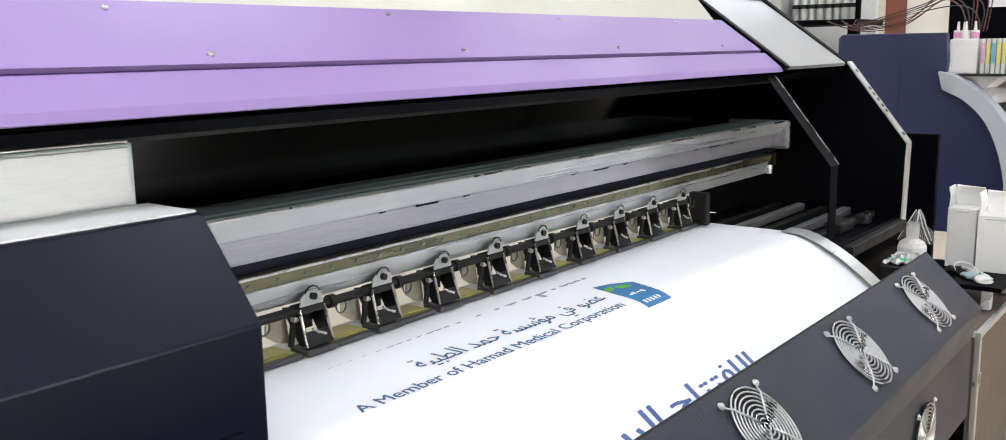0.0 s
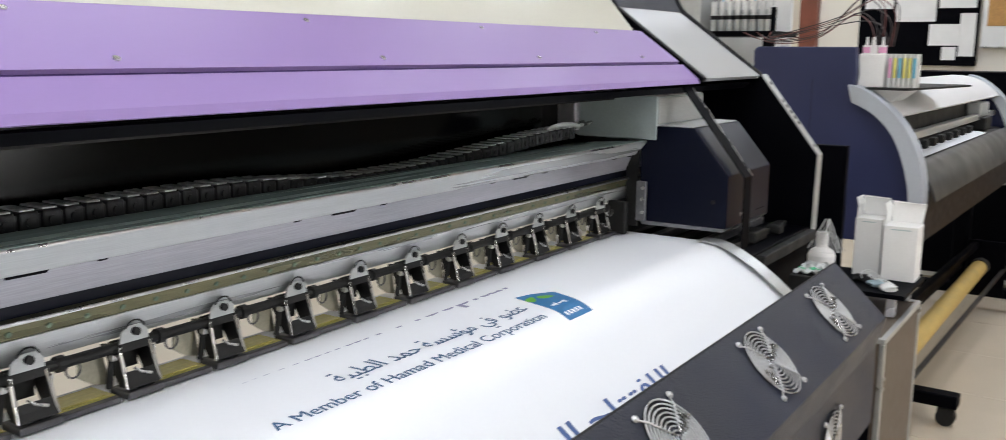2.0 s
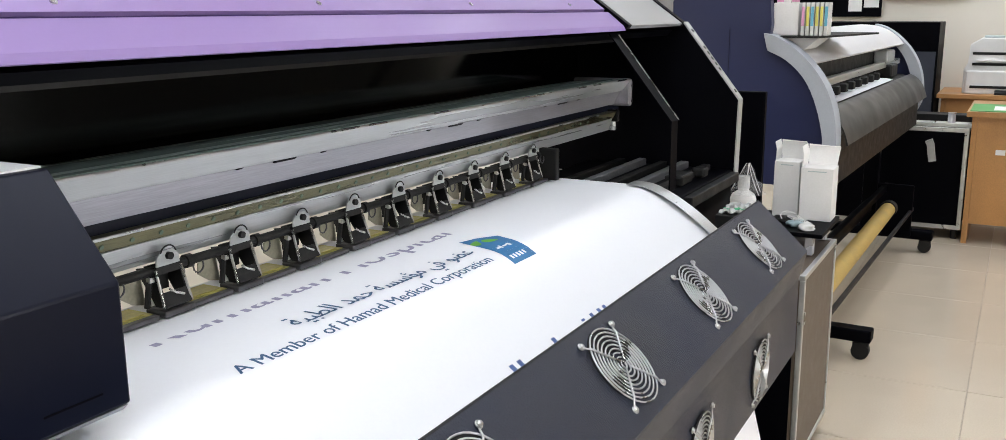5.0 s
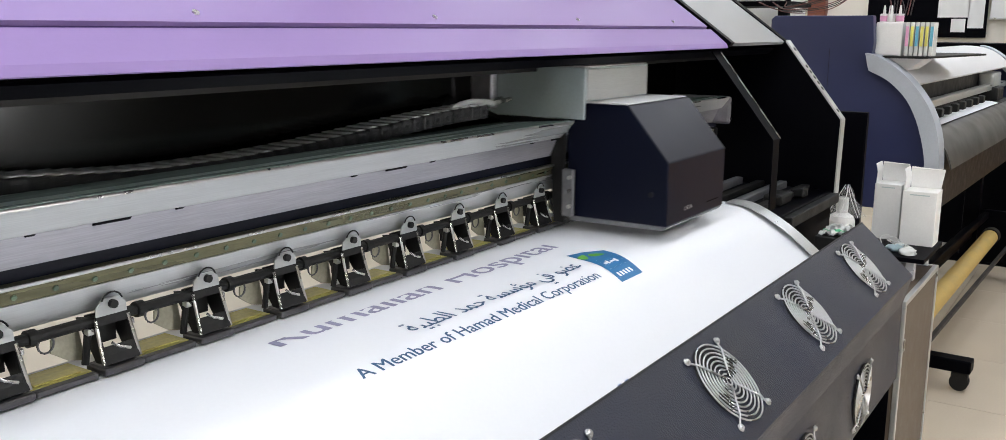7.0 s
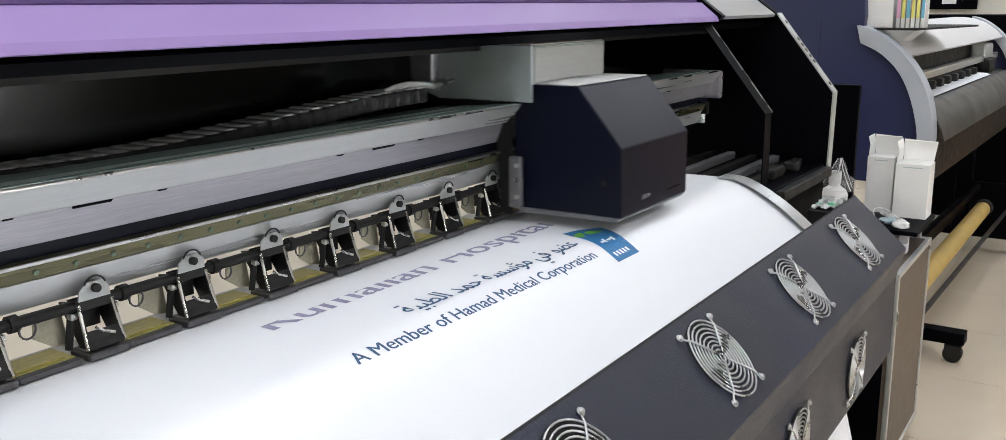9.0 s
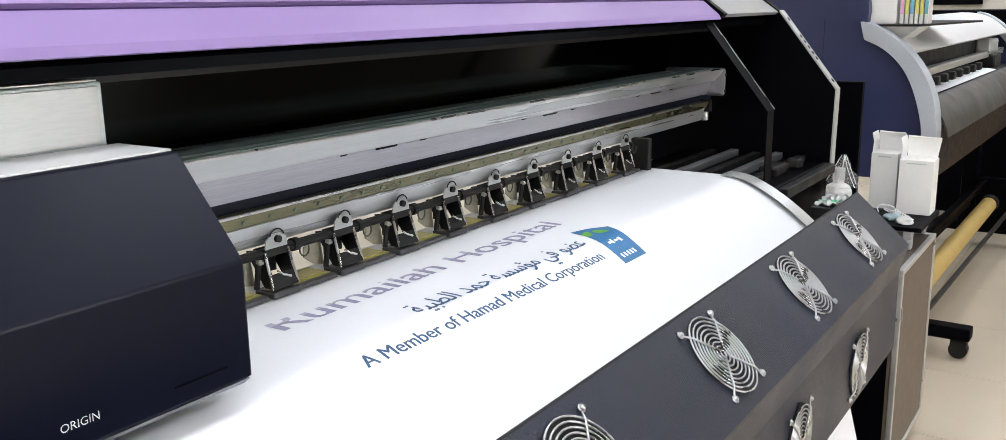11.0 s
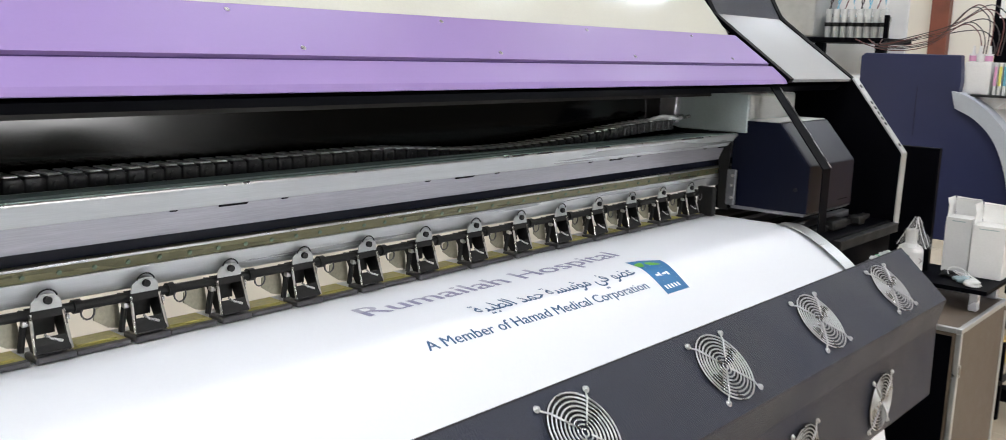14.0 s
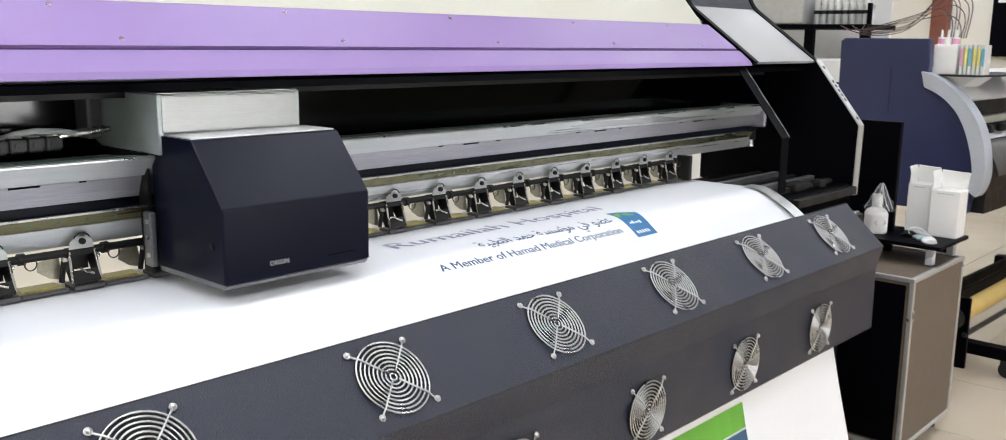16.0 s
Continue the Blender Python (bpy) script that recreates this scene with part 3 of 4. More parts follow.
def chain_links(body):
    """Drag chain from the carriage to the left, sinking onto the beam."""
    link = box(0.0, 0.0245, 0.556, 0.612, 0.0, 0.024, 0.003)
    box(0.0245, 0.0280, 0.560, 0.608, 0.004, 0.020, 0, link)
    rod((0.0125, 0.556, 0.012), (0.0125, 0.5535, 0.012), 0.0055, link, 12)
    box(0.003, 0.0215, 0.560, 0.608, 0.024, 0.0265, 0.001, link)
    me = mesh_of(link, M["chain"], "chain_link")
    # slat tops get the pale colour in place of reflected light
    me.materials.append(M["chain_slat"])
    for f in me.polygons:
        f.material_index = 1 if f.center.z > 0.0242 else 0
    ease = lambda a: min(1.0, max(0.0, a)) ** 2 * (3 - 2 * min(1.0, max(0.0, a)))
    for i in range(60):
        x = -0.115 - 0.028 * i
        part("chain_link", me, None, body).location = (x, 0, 1.183 - 0.033 * ease((-0.12 - x) / 0.62) + 0.016 * ease((-0.80 - x) / 0.30))


def carriage(machine):
    """The head carriage; its own origin is the left foot of its front face."""
    top = [(0.231, 0.998), (0.231, 1.1145), (0.313, 1.2125), (0.397, 1.2125), (0.437, 1.2125), (0.437, 0.998)]
    body = part("print_carriage", prism(top, 0.0, 0.280, bevel=0.0025), M["carriage"], machine, "black bevelled print head cover")
    part("top_plate", box(0.004, 0.276, 0.318, 0.400, 1.2130, 1.2150), M["white"], body, "pale top plate")
    part("base_plate", prism([(0.231, 0.9975), (0.240, 0.990), (0.430, 0.989), (0.437, 0.9975)], 0.004, 0.277), M["dullsteel"], body, "dull steel base plate")
    upper = part("upper_cover", box(-0.005, 0.264, 0.400, 0.618, 1.1820, 1.2780, 0.002), M["lightgrey"], body, "light grey upper cover")
    part("cover_lid", box(-0.002, 0.261, 0.403, 0.615, 1.2785, 1.2800), M["white"], upper)
    part("front_plate", box(0.002, 0.258, 0.3975, 0.3995, 1.217, 1.274, 0.0005), M["midgrey"], upper)
    part("rear_bracket", box(-0.030, -0.006, 0.590, 0.640, 1.195, 1.276, 0.004), M["grey_ext"], upper)
    part("side_plate", prism([(0.438, 0.985), (0.438, 1.181), (0.615, 1.181), (0.615, 1.19), (0.47, 1.14), (0.462, 0.985)], -0.008, -0.003), M["rubber"], body, "black bent side plate")
    part("side_bracket", box(-0.020, -0.009, 0.413, 0.437, 1.000, 1.090, 0.003), M["dullsteel"], body)
    for z in (1.02, 1.05, 1.075):
        part("screw", rod((-0.0205, 0.420, z), (-0.023, 0.420, z), 0.004, None, 10), M["steel"], body)
    part("screw", rod((0.2805, 0.26, 1.04), (0.283, 0.26, 1.04), 0.005, None, 10), M["steel"], body)
    part("latch", rod((-0.001, 0.262, 1.055), (-0.003, 0.262, 1.055), 0.005, None, 10), M["rubber"], body)
    part("front_slot", box(0.190, 0.250, 0.2300, 0.2306, 1.0165, 1.0185), M["black"], body)
    part("arm", box(0.281, 0.330, 0.40, 0.44, 1.06, 1.12, 0.006), M["rubber"], body)
    part("nozzle", rod((0.315, 0.40, 1.10), (0.315, 0.39, 1.165), 0.010, None, 10, 0.005), M["rubber"], body)
    part("hose_clip", box(0.284, 0.306, 0.392, 0.399, 1.128, 1.142, 0.002), M["steel"], body)
    part("hose_end", rod((0.322, 0.386, 1.128), (0.322, 0.380, 1.158), 0.0035, None, 10), M["card"], body)
    part("hose", wire([(0.300, 0.395, 1.050), (0.322, 0.390, 1.055), (0.331, 0.390, 1.075), (0.325, 0.392, 1.100)], 0.006, None, 8), M["dullsteel"], body)
    # drag chain tied to the carriage
    chain_links(body)
    for y in (0.572, 0.592):
        part("chain_clamp", rod((-0.105, y, 1.203), (-0.006, y - 0.01, 1.214), 0.0045, None, 10), M["steel"], body)
    part("cable", wire([(-0.175, 0.58, 1.205), (-0.155, 0.575, 1.212), (-0.125, 0.57, 1.216), (-0.09, 0.565, 1.214), (-0.06, 0.565, 1.208)], 0.005, None, 8), M["white"], body)
    lab = part("lettering", mesh_of(text_mesh("ORIGIN", 0.0105), M["putty"], "lettering"), None, body)
    lab.matrix_local = pose(0.080, 0.2303, 1.0175, 90, 0, 0)
    return body


# ---- writing ----
# joined letter forms in the order in which they stand from left to right
ARABIC = '\ufe94\ufef4\ufe92\ufec4\ufedf\ufe8d \ufeaa\ufee4\ufea3 \ufe94\ufeb4\ufeb3\ufe86\ufee3 \ufef2\ufed3 \ufeee\ufec0\ufecb'
TITLE = '\ufef2\ufee4\ufeb3\ufeae\ufedf\ufe8d \ufea1\ufe8e\ufe98\ufe98\ufed3\ufe8e\ufedf\ufe8d'


def text_mesh(words, size, x0=0.0, wide=None, bold=0.0):
    """Flat letters in the xy plane from the built-in font, in a bmesh; wide: total width."""
    cu = bpy.data.curves.new("letters", "FONT")
    cu.body, cu.size, cu.resolution_u, cu.offset = words, size, 3, bold
    ob = bpy.data.objects.new("letters", cu)
    scene.collection.objects.link(ob)
    me = ob.to_mesh()
    bm = bmesh.new()
    bm.from_mesh(me)
    ob.to_mesh_clear()
    bpy.data.objects.remove(ob)
    bpy.data.curves.remove(cu)
    if bm.verts:
        lo, hi = min(v.co.x for v in bm.verts), max(v.co.x for v in bm.verts)
        k = wide / (hi - lo) if wide else 1
        for v in bm.verts:
            v.co.x = x0 + (v.co.x - lo) * k
    return bm


def tilted(bm, degrees):
    """Turns flat letters a little about their first foot."""
    if bm.verts:
        x0 = min(v.co.x for v in bm.verts)
        for v in bm.verts:
            v.co.y += (v.co.x - x0) * math.tan(radians(degrees))
    return bm


# way of the sheet over the bed: y, z, from the clamps to below the housing
WAY = [(0.55, 0.968), (0.275, 0.968), (0.258, 0.9665), (0.242, 0.9625), (0.226, 0.9560), (0.21, 0.948), (0.18, 0.9315), (0.15, 0.9125), (0.12, 0.8905), (0.09, 0.8660), (0.045, 0.8290),
       (0.012, 0.78), (0.004, 0.70), (0.005, 0.60), (0.0, 0.55), (-0.018, 0.472), (-0.055, 0.33), (-0.11, 0.12)]
CUM = [0.0]
for p, q in zip(WAY, WAY[1:]):
    CUM.append(CUM[-1] + math.hypot(q[0] - p[0], q[1] - p[1]))
BEND = 0.288                         # length of the flat part of the way


def on_way(s):
    """Place and tilt on the sheet's way, s metres along it."""
    i = max(k for k in range(len(CUM) - 1) if CUM[k] <= max(s, 0))
    (ya, za), (yb, zb) = WAY[i], WAY[i + 1]
    f = (s - CUM[i]) / (CUM[i + 1] - CUM[i])
    return ya + (yb - ya) * f, za + (zb - za) * f


def strip_pose(s, lift=0.0006):
    """Pose of a 12 mm strip of print whose middle lies at s."""
    (ya, za), (yb, zb) = on_way(s - 0.006), on_way(s + 0.006)
    a = math.atan2(za - zb, ya - yb)
    y, z = (ya + yb) / 2, (za + zb) / 2
    return pose(0, y - math.sin(a) * lift, z + math.cos(a) * lift, math.degrees(a), 0, 0)


# sheet feed in metres since the start
FEED = [(0.0, 0.0), (1.7, 0.0), (2.1, 0.011), (2.5, 0.0145), (3.0, 0.0145), (4.9, 0.015), (5.3, 0.0275), (7.0, 0.0285), (7.6, 0.0375), (8.5, 0.038), (10.2, 0.0385), (10.8, 0.048),
        (12.5, 0.0485), (13.1, 0.0575), (14.1, 0.058), (16.0, 0.0585)]
# passes of the head that lay down ink: (time, front of print in metres along the sheet at the start)
PASSES = [1.0, 4.0, 6.5, 9.4, 12.0, 15.0]


def sheet_of_print():
    """The banner and its print, cut in strips that follow the sheet's way as it feeds."""
    film = thing("printed_banner", "glossy white banner sheet with blue lettering, half printed", "banner")
    part("sheet", soften(sheet(WAY, 0.0006, LEFT + 0.05, 2.372)), M["paper"], film)
    # flat artwork: x across, v upwards from the foot of the small English line
    art = []
    for k in range(2):               # each line twice, a hair apart, for its heavier strokes
        art.append(("ink", tilted(text_mesh("A Member of Hamad Medical Corporation", 0.0285, 1.092 + 0.0008 * k, 0.560), -0.8), 0.0, 0.0001 * k))
        art.append(("ink", tilted(text_mesh(ARABIC, 0.047, 1.244 + 0.0008 * k, 0.424), -1.4), 0.046, 0.0001 * k))
        art.append(("violet", tilted(text_mesh("Rumailah Hospital", 0.068, 1.105 + 0.0022 * k, 0.655), -0.7), 0.1445, 0.0001 * k))
        title = text_mesh(TITLE, 0.078, 1.205 + 0.003 * k, 0.565)
        for v in title.verts:        # heavy poster lettering with high middle strokes
            v.co.y = 0.058 * (v.co.y / 0.058) ** 0.55 if v.co.y > 0 else v.co.y
        art.append(("title", tilted(title, -0.8), -0.222, 0.0001 * k))
    logo = bmesh.new()
    logo.faces.new([logo.verts.new(p) for p in ((1.680, -0.033, 0), (1.757, -0.033, 0), (1.766, 0.0, 0), (1.787, 0.060, 0), (1.750, 0.083, 0), (1.712, 0.093, 0), (1.692, 0.02, 0))])
    art.append(("teal_ink", logo, 0.0, 0.0))
    leaf = bmesh.new()
    for cx, cy, a in ((1.7185, 0.064, 28), (1.7495, 0.054, -30)):
        ring = []
        for k in range(16):
            t = math.tau * k / 16
            u, w = 0.0165 * math.cos(t), 0.0085 * math.sin(t) * (1 - 0.5 * math.cos(t))
            c, s = math.cos(radians(a)), math.sin(radians(a))
            ring.append(leaf.verts.new((cx + u * c - w * s, cy + u * s + w * c, 0)))
        leaf.faces.new(ring)
    art.append(("green_ink", leaf, 0.0, 0.0002))
    swash = bmesh.new()
    for xa, ya, w, h in ((1.706, 0.014, 0.012, 0.006), (1.717, 0.012, 0.006, 0.012), (1.726, 0.014, 0.013, 0.005), (1.740, 0.010, 0.008, 0.011)):
        swash.faces.new([swash.verts.new(p) for p in ((xa, ya, 0), (xa + w, ya, 0), (xa + w + 0.002, ya + h, 0), (xa + 0.002, ya + h, 0))])
    art.append(("paper", swash, 0.0, 0.0002))
    bars = bmesh.new()
    for k in range(5):
        x = 1.694 + 0.0105 * k
        bars.faces.new([bars.verts.new(p) for p in ((x, -0.022, 0), (x + 0.0062, -0.022, 0), (x + 0.0068, -0.012, 0), (x + 0.0006, -0.012, 0))])
    art.append(("paper", bars, 0.0, 0.0002))
    low = bmesh.new()
    low.faces.new([low.verts.new(p) for p in ((0.9, -0.565, 0), (1.86, -0.565, 0), (1.86, -0.505, 0), (0.9, -0.505, 0))])
    art.append(("green_ink", low, 0.0, 0.0))
    low = bmesh.new()
    low.faces.new([low.verts.new(p) for p in ((0.9, -0.70, 0), (1.86, -0.70, 0), (1.86, -0.569, 0), (0.9, -0.569, 0))])
    art.append(("ink", low, 0.0, 0.0))
    base = BEND - 0.006            # the small line's foot, along the sheet, at the start
    keyed = []
    step = 0.012
    for key, bm, up, lift in art:
        for v in bm.verts:
            v.co.y += up
        if not bm.verts:
            bm.free()
            continue
        lo, hi = min(v.co.y for v in bm.verts), max(v.co.y for v in bm.verts)
        n0, n1 = math.floor(lo / step), math.ceil(hi / step)
        for n in range(n0, n1):
            piece = bm.copy()
            for y, sign in ((n * step, -1), ((n + 1) * step, 1)):
                bmesh.ops.bisect_plane(piece, geom=piece.verts[:] + piece.edges[:] + piece.faces[:], plane_co=(0, y, 0), plane_no=(0, sign, 0), clear_outer=True)
            if not piece.faces:
                piece.free()
                continue
            for v in piece.verts:
                v.co.y -= (n + 0.5) * step
                v.co.z = 0
            ob = tagged(part("printed_strip", piece, M["violet_thin" if key == "violet" and n * step > 0.163 else key], film), kind="stuff")
            keyed.append((ob, base - (n + 0.5) * step, lift))
        bm.free()
    return keyed


# ---- what moves ----
# left edge of the carriage, by time
RUN = [(0.0, 0.656), (0.15, 0.662), (0.3, 0.765), (0.5, 0.952), (1.0, 1.452), (1.5, 1.946), (1.7, 2.150), (1.85, 2.290), (2.1, 2.388), (2.9, 2.388), (3.05, 2.300), (3.2, 2.060),
       (3.7, 1.530), (4.2, 1.000), (4.45, 0.760), (4.65, 0.662), (5.0, 0.650), (5.6, 0.652), (5.75, 0.685), (5.9, 0.812), (6.1, 1.005), (6.5, 1.402), (7.0, 1.895), (7.2, 2.080), (7.4, 2.240),
       (7.7, 2.388), (8.3, 2.388), (8.5, 2.330), (8.7, 2.091), (9.2, 1.540), (9.7, 0.990), (9.95, 0.745), (10.2, 0.660), (10.6, 0.654), (11.15, 0.656), (11.3, 0.695), (11.5, 0.864),
       (12.0, 1.357), (12.5, 1.855), (12.7, 2.050), (12.9, 2.240), (13.2, 2.388), (13.85, 2.392), (14.0, 2.380), (14.2, 2.200), (14.5, 1.886), (15.0, 1.397), (15.5, 0.898), (15.8, 0.700),
       (16.0, 0.655)]


def motions():
    walk(head, [(t, pose(x, 0, 0)) for t, x in RUN])
    front = BEND - 0.149           # where the head lays down its lowest band
    for ob, s, lift in strips:
        s_of = lambda t: s + np.interp(t, [a for a, _ in FEED], [b for _, b in FEED])
        done = next((p for p in [-1.0] + PASSES if s_of(max(p, 0)) > front), 99.0)
        rows = []
        times = sorted({t for t, _ in FEED} | ({done - 0.1, done} if 0 < done < 16 else set()))
        for t in times:
            rows.append((t, strip_pose(s_of(t), (0.0006 if t >= done else -0.0012) + lift)))
        walk(ob, rows)


machine = printer()
strips = sheet_of_print()
head = carriage(machine)
room()


# ---- beside the printer ----
def framed_box(ob, x0, x1, y0, y1, z0, z1, panel, w=0.022):
    """Panels between aluminium edge profiles."""
    e = 0.004
    part("front_panel", box(x0 + e, x1 - e, y0 + e, y0 + 0.012, z0 + e, z1 - e), panel, ob)
    part("back_panel", box(x0 + e, x1 - e, y1 - 0.012, y1 - e, z0 + e, z1 - e), panel, ob)
    part("top_panel", box(x0 + e, x1 - e, y0 + 0.013, y1 - 0.013, z1 - 0.012, z1 - e), panel, ob)
    for x in (x0 + e, x1 - 0.012):
        part("side_panel", box(x, x + 0.008, y0 + 0.013, y1 - 0.013, z0 + e, z1 - 0.013), panel, ob)
    for x in (x0, x1 - w):
        for y in (y0, y1 - w):
            part("edge_profile", box(x, x + w, y, y + w, z0 + w, z1 - w, 0.002), M["alu"], ob)
        for z in (z0, z1 - w):
            part("edge_profile", box(x, x + w, y0 + w, y1 - w, z, z + w, 0.002), M["alu"], ob)
    for y in (y0, y1 - w):
        for z in (z0, z1 - w):
            part("edge_profile", box(x0, x1, y, y + w, z, z + w, 0.002), M["alu"], ob)


def castor(ob, x, y, r=0.04):
    c = part("castor", box(x - 0.018, x + 0.018, y - 0.03, y + 0.03, r * 1.2, r * 1.2 + 0.03, 0.004), M["rubber"], ob)
    for dx in (-0.012, 0.012):
        part("wheel", rod((x + dx - 0.007, y, r), (x + dx + 0.007, y, r), r, None, 20), M["rubber"], c)


def side_station():
    cab = thing("side_cabinet", "brown panelled cabinet with aluminium edge profiles", "cabinet")
    framed_box(cab, 2.965, 3.455, 0.0, 0.46, 0.055, 0.640, M["brown"], 0.015)
    part("dark_side", box(2.960, 2.9645, 0.024, 0.438, 0.08, 0.616), M["black"], cab, "black side panel")
    part("catch", box(2.9685, 2.9775, -0.004, -0.0005, 0.50, 0.535, 0.001), M["steel"], cab)
    for x in (3.0, 3.42):
        for y in (0.05, 0.41):
            part("foot", rod((x, y, 0.0), (x, y, 0.0545), 0.016, None, 12), M["rubber"], cab)
    sh = thing("small_shelf", "low black shelf on silver legs on the cabinet", "shelf")
    part("board", box(3.180, 3.475, 0.0, 0.33, 0.697, 0.710, 0.002), M["black"], sh)
    for x, y in ((3.215, 0.04), (3.43, 0.04), (3.215, 0.30), (3.43, 0.30)):
        part("leg", box(x - 0.016, x + 0.016, y - 0.012, y + 0.012, 0.6405, 0.6965, 0.002), M["silver"], sh)

    def carton(x0, x1, y0, y1, h, flap, label):
        ob = thing("carton", label, "box", "cartons on the shelf")
        z = 0.7105
        bm = box(x0, x1, y0, y1, z, z + h, 0.0015)
        part("body", bm, M["card"], ob)
        part("slot", box(x0 - 0.0006, x0 - 0.0001, y0 + 0.02, y1 - 0.02, z + h - 0.012, z + h - 0.009), M["lightgrey"], ob)
        part("flap", sheet([(y1 - 0.002, z + h + 0.001), (y1 - 0.004, z + h + flap * 0.6), (y1 + 0.002, z + h + flap)], 0.002, x0 + 0.002, x1 - 0.002), M["card"], ob)
        part("flap", prism([(y0 + 0.004, z + h), (y1 - 0.006, z + h), (y1 - 0.004, z + h + flap), (y0 - 0.004, z + h + flap * 0.92)], x1 - 0.004, x1 - 0.002), M["card"], ob)
        part("tuck", box(x1 - 0.014, x1 - 0.0045, y0 - 0.003, y1 - 0.008, z + h + flap * 0.93, z + h + flap * 0.95), M["card"], ob)

    carton(3.365, 3.455, 0.010, 0.106, 0.164, 0.064, "tall white open carton on the black shelf")
    carton(3.385, 3.465, 0.114, 0.192, 0.176, 0.060, "tall white open carton with lid up")
    bot = thing("solvent_bottle", "small white plastic bottle with a hazard label", "bottle")
    bm = None
    prof = [(0.038, 0.7105), (0.040, 0.715), (0.040, 0.778), (0.034, 0.792), (0.017, 0.803), (0.017, 0.811)]
    for (ra, za), (rb, zb) in zip(prof, prof[1:]):
        bm = rod((3.29, 0.262, za), (3.29, 0.262, zb), ra, bm, 24, rb)
    part("body", bm, M["card"], bot)
    part("cap", rod((3.29, 0.262, 0.8115), (3.29, 0.262, 0.848), 0.0185, None, 20), M["clear"], bot)
    lab = part("hazard_label", box(-0.016, 0.016, 0, 0.001, -0.016, 0.016), M["card"], bot)
    lab.matrix_local = pose(3.2640, 0.2360, 0.752, 0, 0, -45) @ pose(0, 0, 0, 0, 45, 0)
    mk = part("hazard_mark", wire([(-0.014, -0.0012, -0.014), (0.014, -0.0012, -0.014), (0.014, -0.0012, 0.014), (-0.014, -0.0012, 0.014)], 0.0011, None, 5, True), M["redcable"], lab)
    bag = thing("plastic_bag", "crumpled clear plastic bag over the bottle", "bag")
    rnd = random.Random(4)
    bm = bmesh.new()
    rings = []
    for k in range(7):
        u = k / 6
        r = 0.056 - 0.050 * u
        rings.append([bm.verts.new((3.285 + 0.012 * u + r * math.cos(a) * rnd.uniform(0.75, 1.2), 0.252 + r * math.sin(a) * rnd.uniform(0.75, 1.2), 0.795 + 0.092 * u)) for a in [math.tau * j / 14 for j in range(14)]])
    for a, b in zip(rings, rings[1:]):
        for j in range(14):
            bm.faces.new((a[j], a[(j + 1) % 14], b[(j + 1) % 14], b[j]))
    film = part("film", bm, M["bagfilm"], bag)
    for k in range(5):
        a = 0.5 + 1.25 * k
        fold = [(3.285 + 0.012 * u + (0.050 - 0.044 * u) * math.cos(a + 0.5 * u * (k % 3 - 1)), 0.252 + (0.050 - 0.044 * u) * math.sin(a + 0.5 * u * (k % 3 - 1)), 0.795 + 0.092 * u) for u in (0.0, 0.25, 0.5, 0.75, 1.0)]
        part("fold", wire(fold, 0.0011, None, 5), M["clear"], film)
    # gloves, wipes and cable ends on the shelf
    for n, (cx, cy, lab, key) in enumerate(((3.27, 0.090, "crumpled pale blue wipe on the shelf", "wipe"), (3.235, 0.055, "crumpled white glove on the shelf", "clear"), (3.315, 0.150, "dark crumpled rag on the shelf", "rubber"))):
        ob = thing("crumpled_cloth", lab, "cloth", "cloths on the shelf")
        bm = bmesh.new()
        bmesh.ops.create_icosphere(bm, subdivisions=3, radius=1)
        for v in bm.verts:
            k = 0.85 + 0.45 * noise.noise(v.co * 1.4 + Vector((n * 7, 0, 0))) + 0.16 * noise.noise(v.co * 5.3)
            v.co = Vector((cx + 0.030 * v.co.x * k, cy + 0.030 * v.co.y * k, 0.7105 + max(0, 0.006 + 0.016 * v.co.z * k)))
        part("cloth", bm, M[key], ob, smooth=True)
    pad = thing("plastic_packet", "crumpled white and green plastic packet on the machine ledge", "packet")
    bm = bmesh.new()
    bmesh.ops.create_grid(bm, x_segments=16, y_segments=7, size=0.5)
    for v in bm.verts:
        u, w = v.co.x, v.co.y
        v.co = Vector((2.66 + 0.13 * u, 0.120 + 0.050 * w + 0.010 * noise.noise(Vector((9 * u, 3 * w, 1))), 0.876 + 0.014 * noise.noise(Vector((7 * u, 5 * w, 4))) * (1 - abs(w))))
    lower = bm.copy()
    for v in lower.verts:
        v.co.z -= 0.002
    bmesh.ops.reverse_faces(lower, faces=lower.faces[:])
    part("film", join(bm, lower), M["midgrey"], pad)
    stripe = bmesh.new()
    bmesh.ops.create_grid(stripe, x_segments=4, y_segments=7, size=0.5)
    for v in stripe.verts:
        u, w = -0.15 + 0.16 * v.co.x, v.co.y
        v.co = Vector((2.66 + 0.13 * u, 0.120 + 0.050 * w + 0.010 * noise.noise(Vector((9 * u, 3 * w, 1))), 0.8766 + 0.014 * noise.noise(Vector((7 * u, 5 * w, 4))) * (1 - abs(w))))
    part("stripe", stripe, M["greenink"], pad, "green printed stripe")
    part("stand", box(2.58, 2.74, 0.092, 0.150, 0.83, 0.8700, 0.002), M["rubber"], pad)
    for k in range(4):
        off = thing("wire_offcut", "thin white wire offcut curled on the shelf", "wire", "wire offcuts on the shelf")
        pts = [(3.262 + 0.012 * k + 0.030 * math.cos(0.6 * j + 1.3 * k), 0.078 + 0.014 * k + 0.026 * math.sin(0.6 * j + 1.3 * k), 0.7125 + 0.030 * abs(math.sin(0.35 * j + k))) for j in range(9)]
        part("line", wire(pts, 0.0016, None, 5), M["card"], off, smooth=True)
    brd = thing("black_board", "tall flat black panel standing between the machines", "panel")
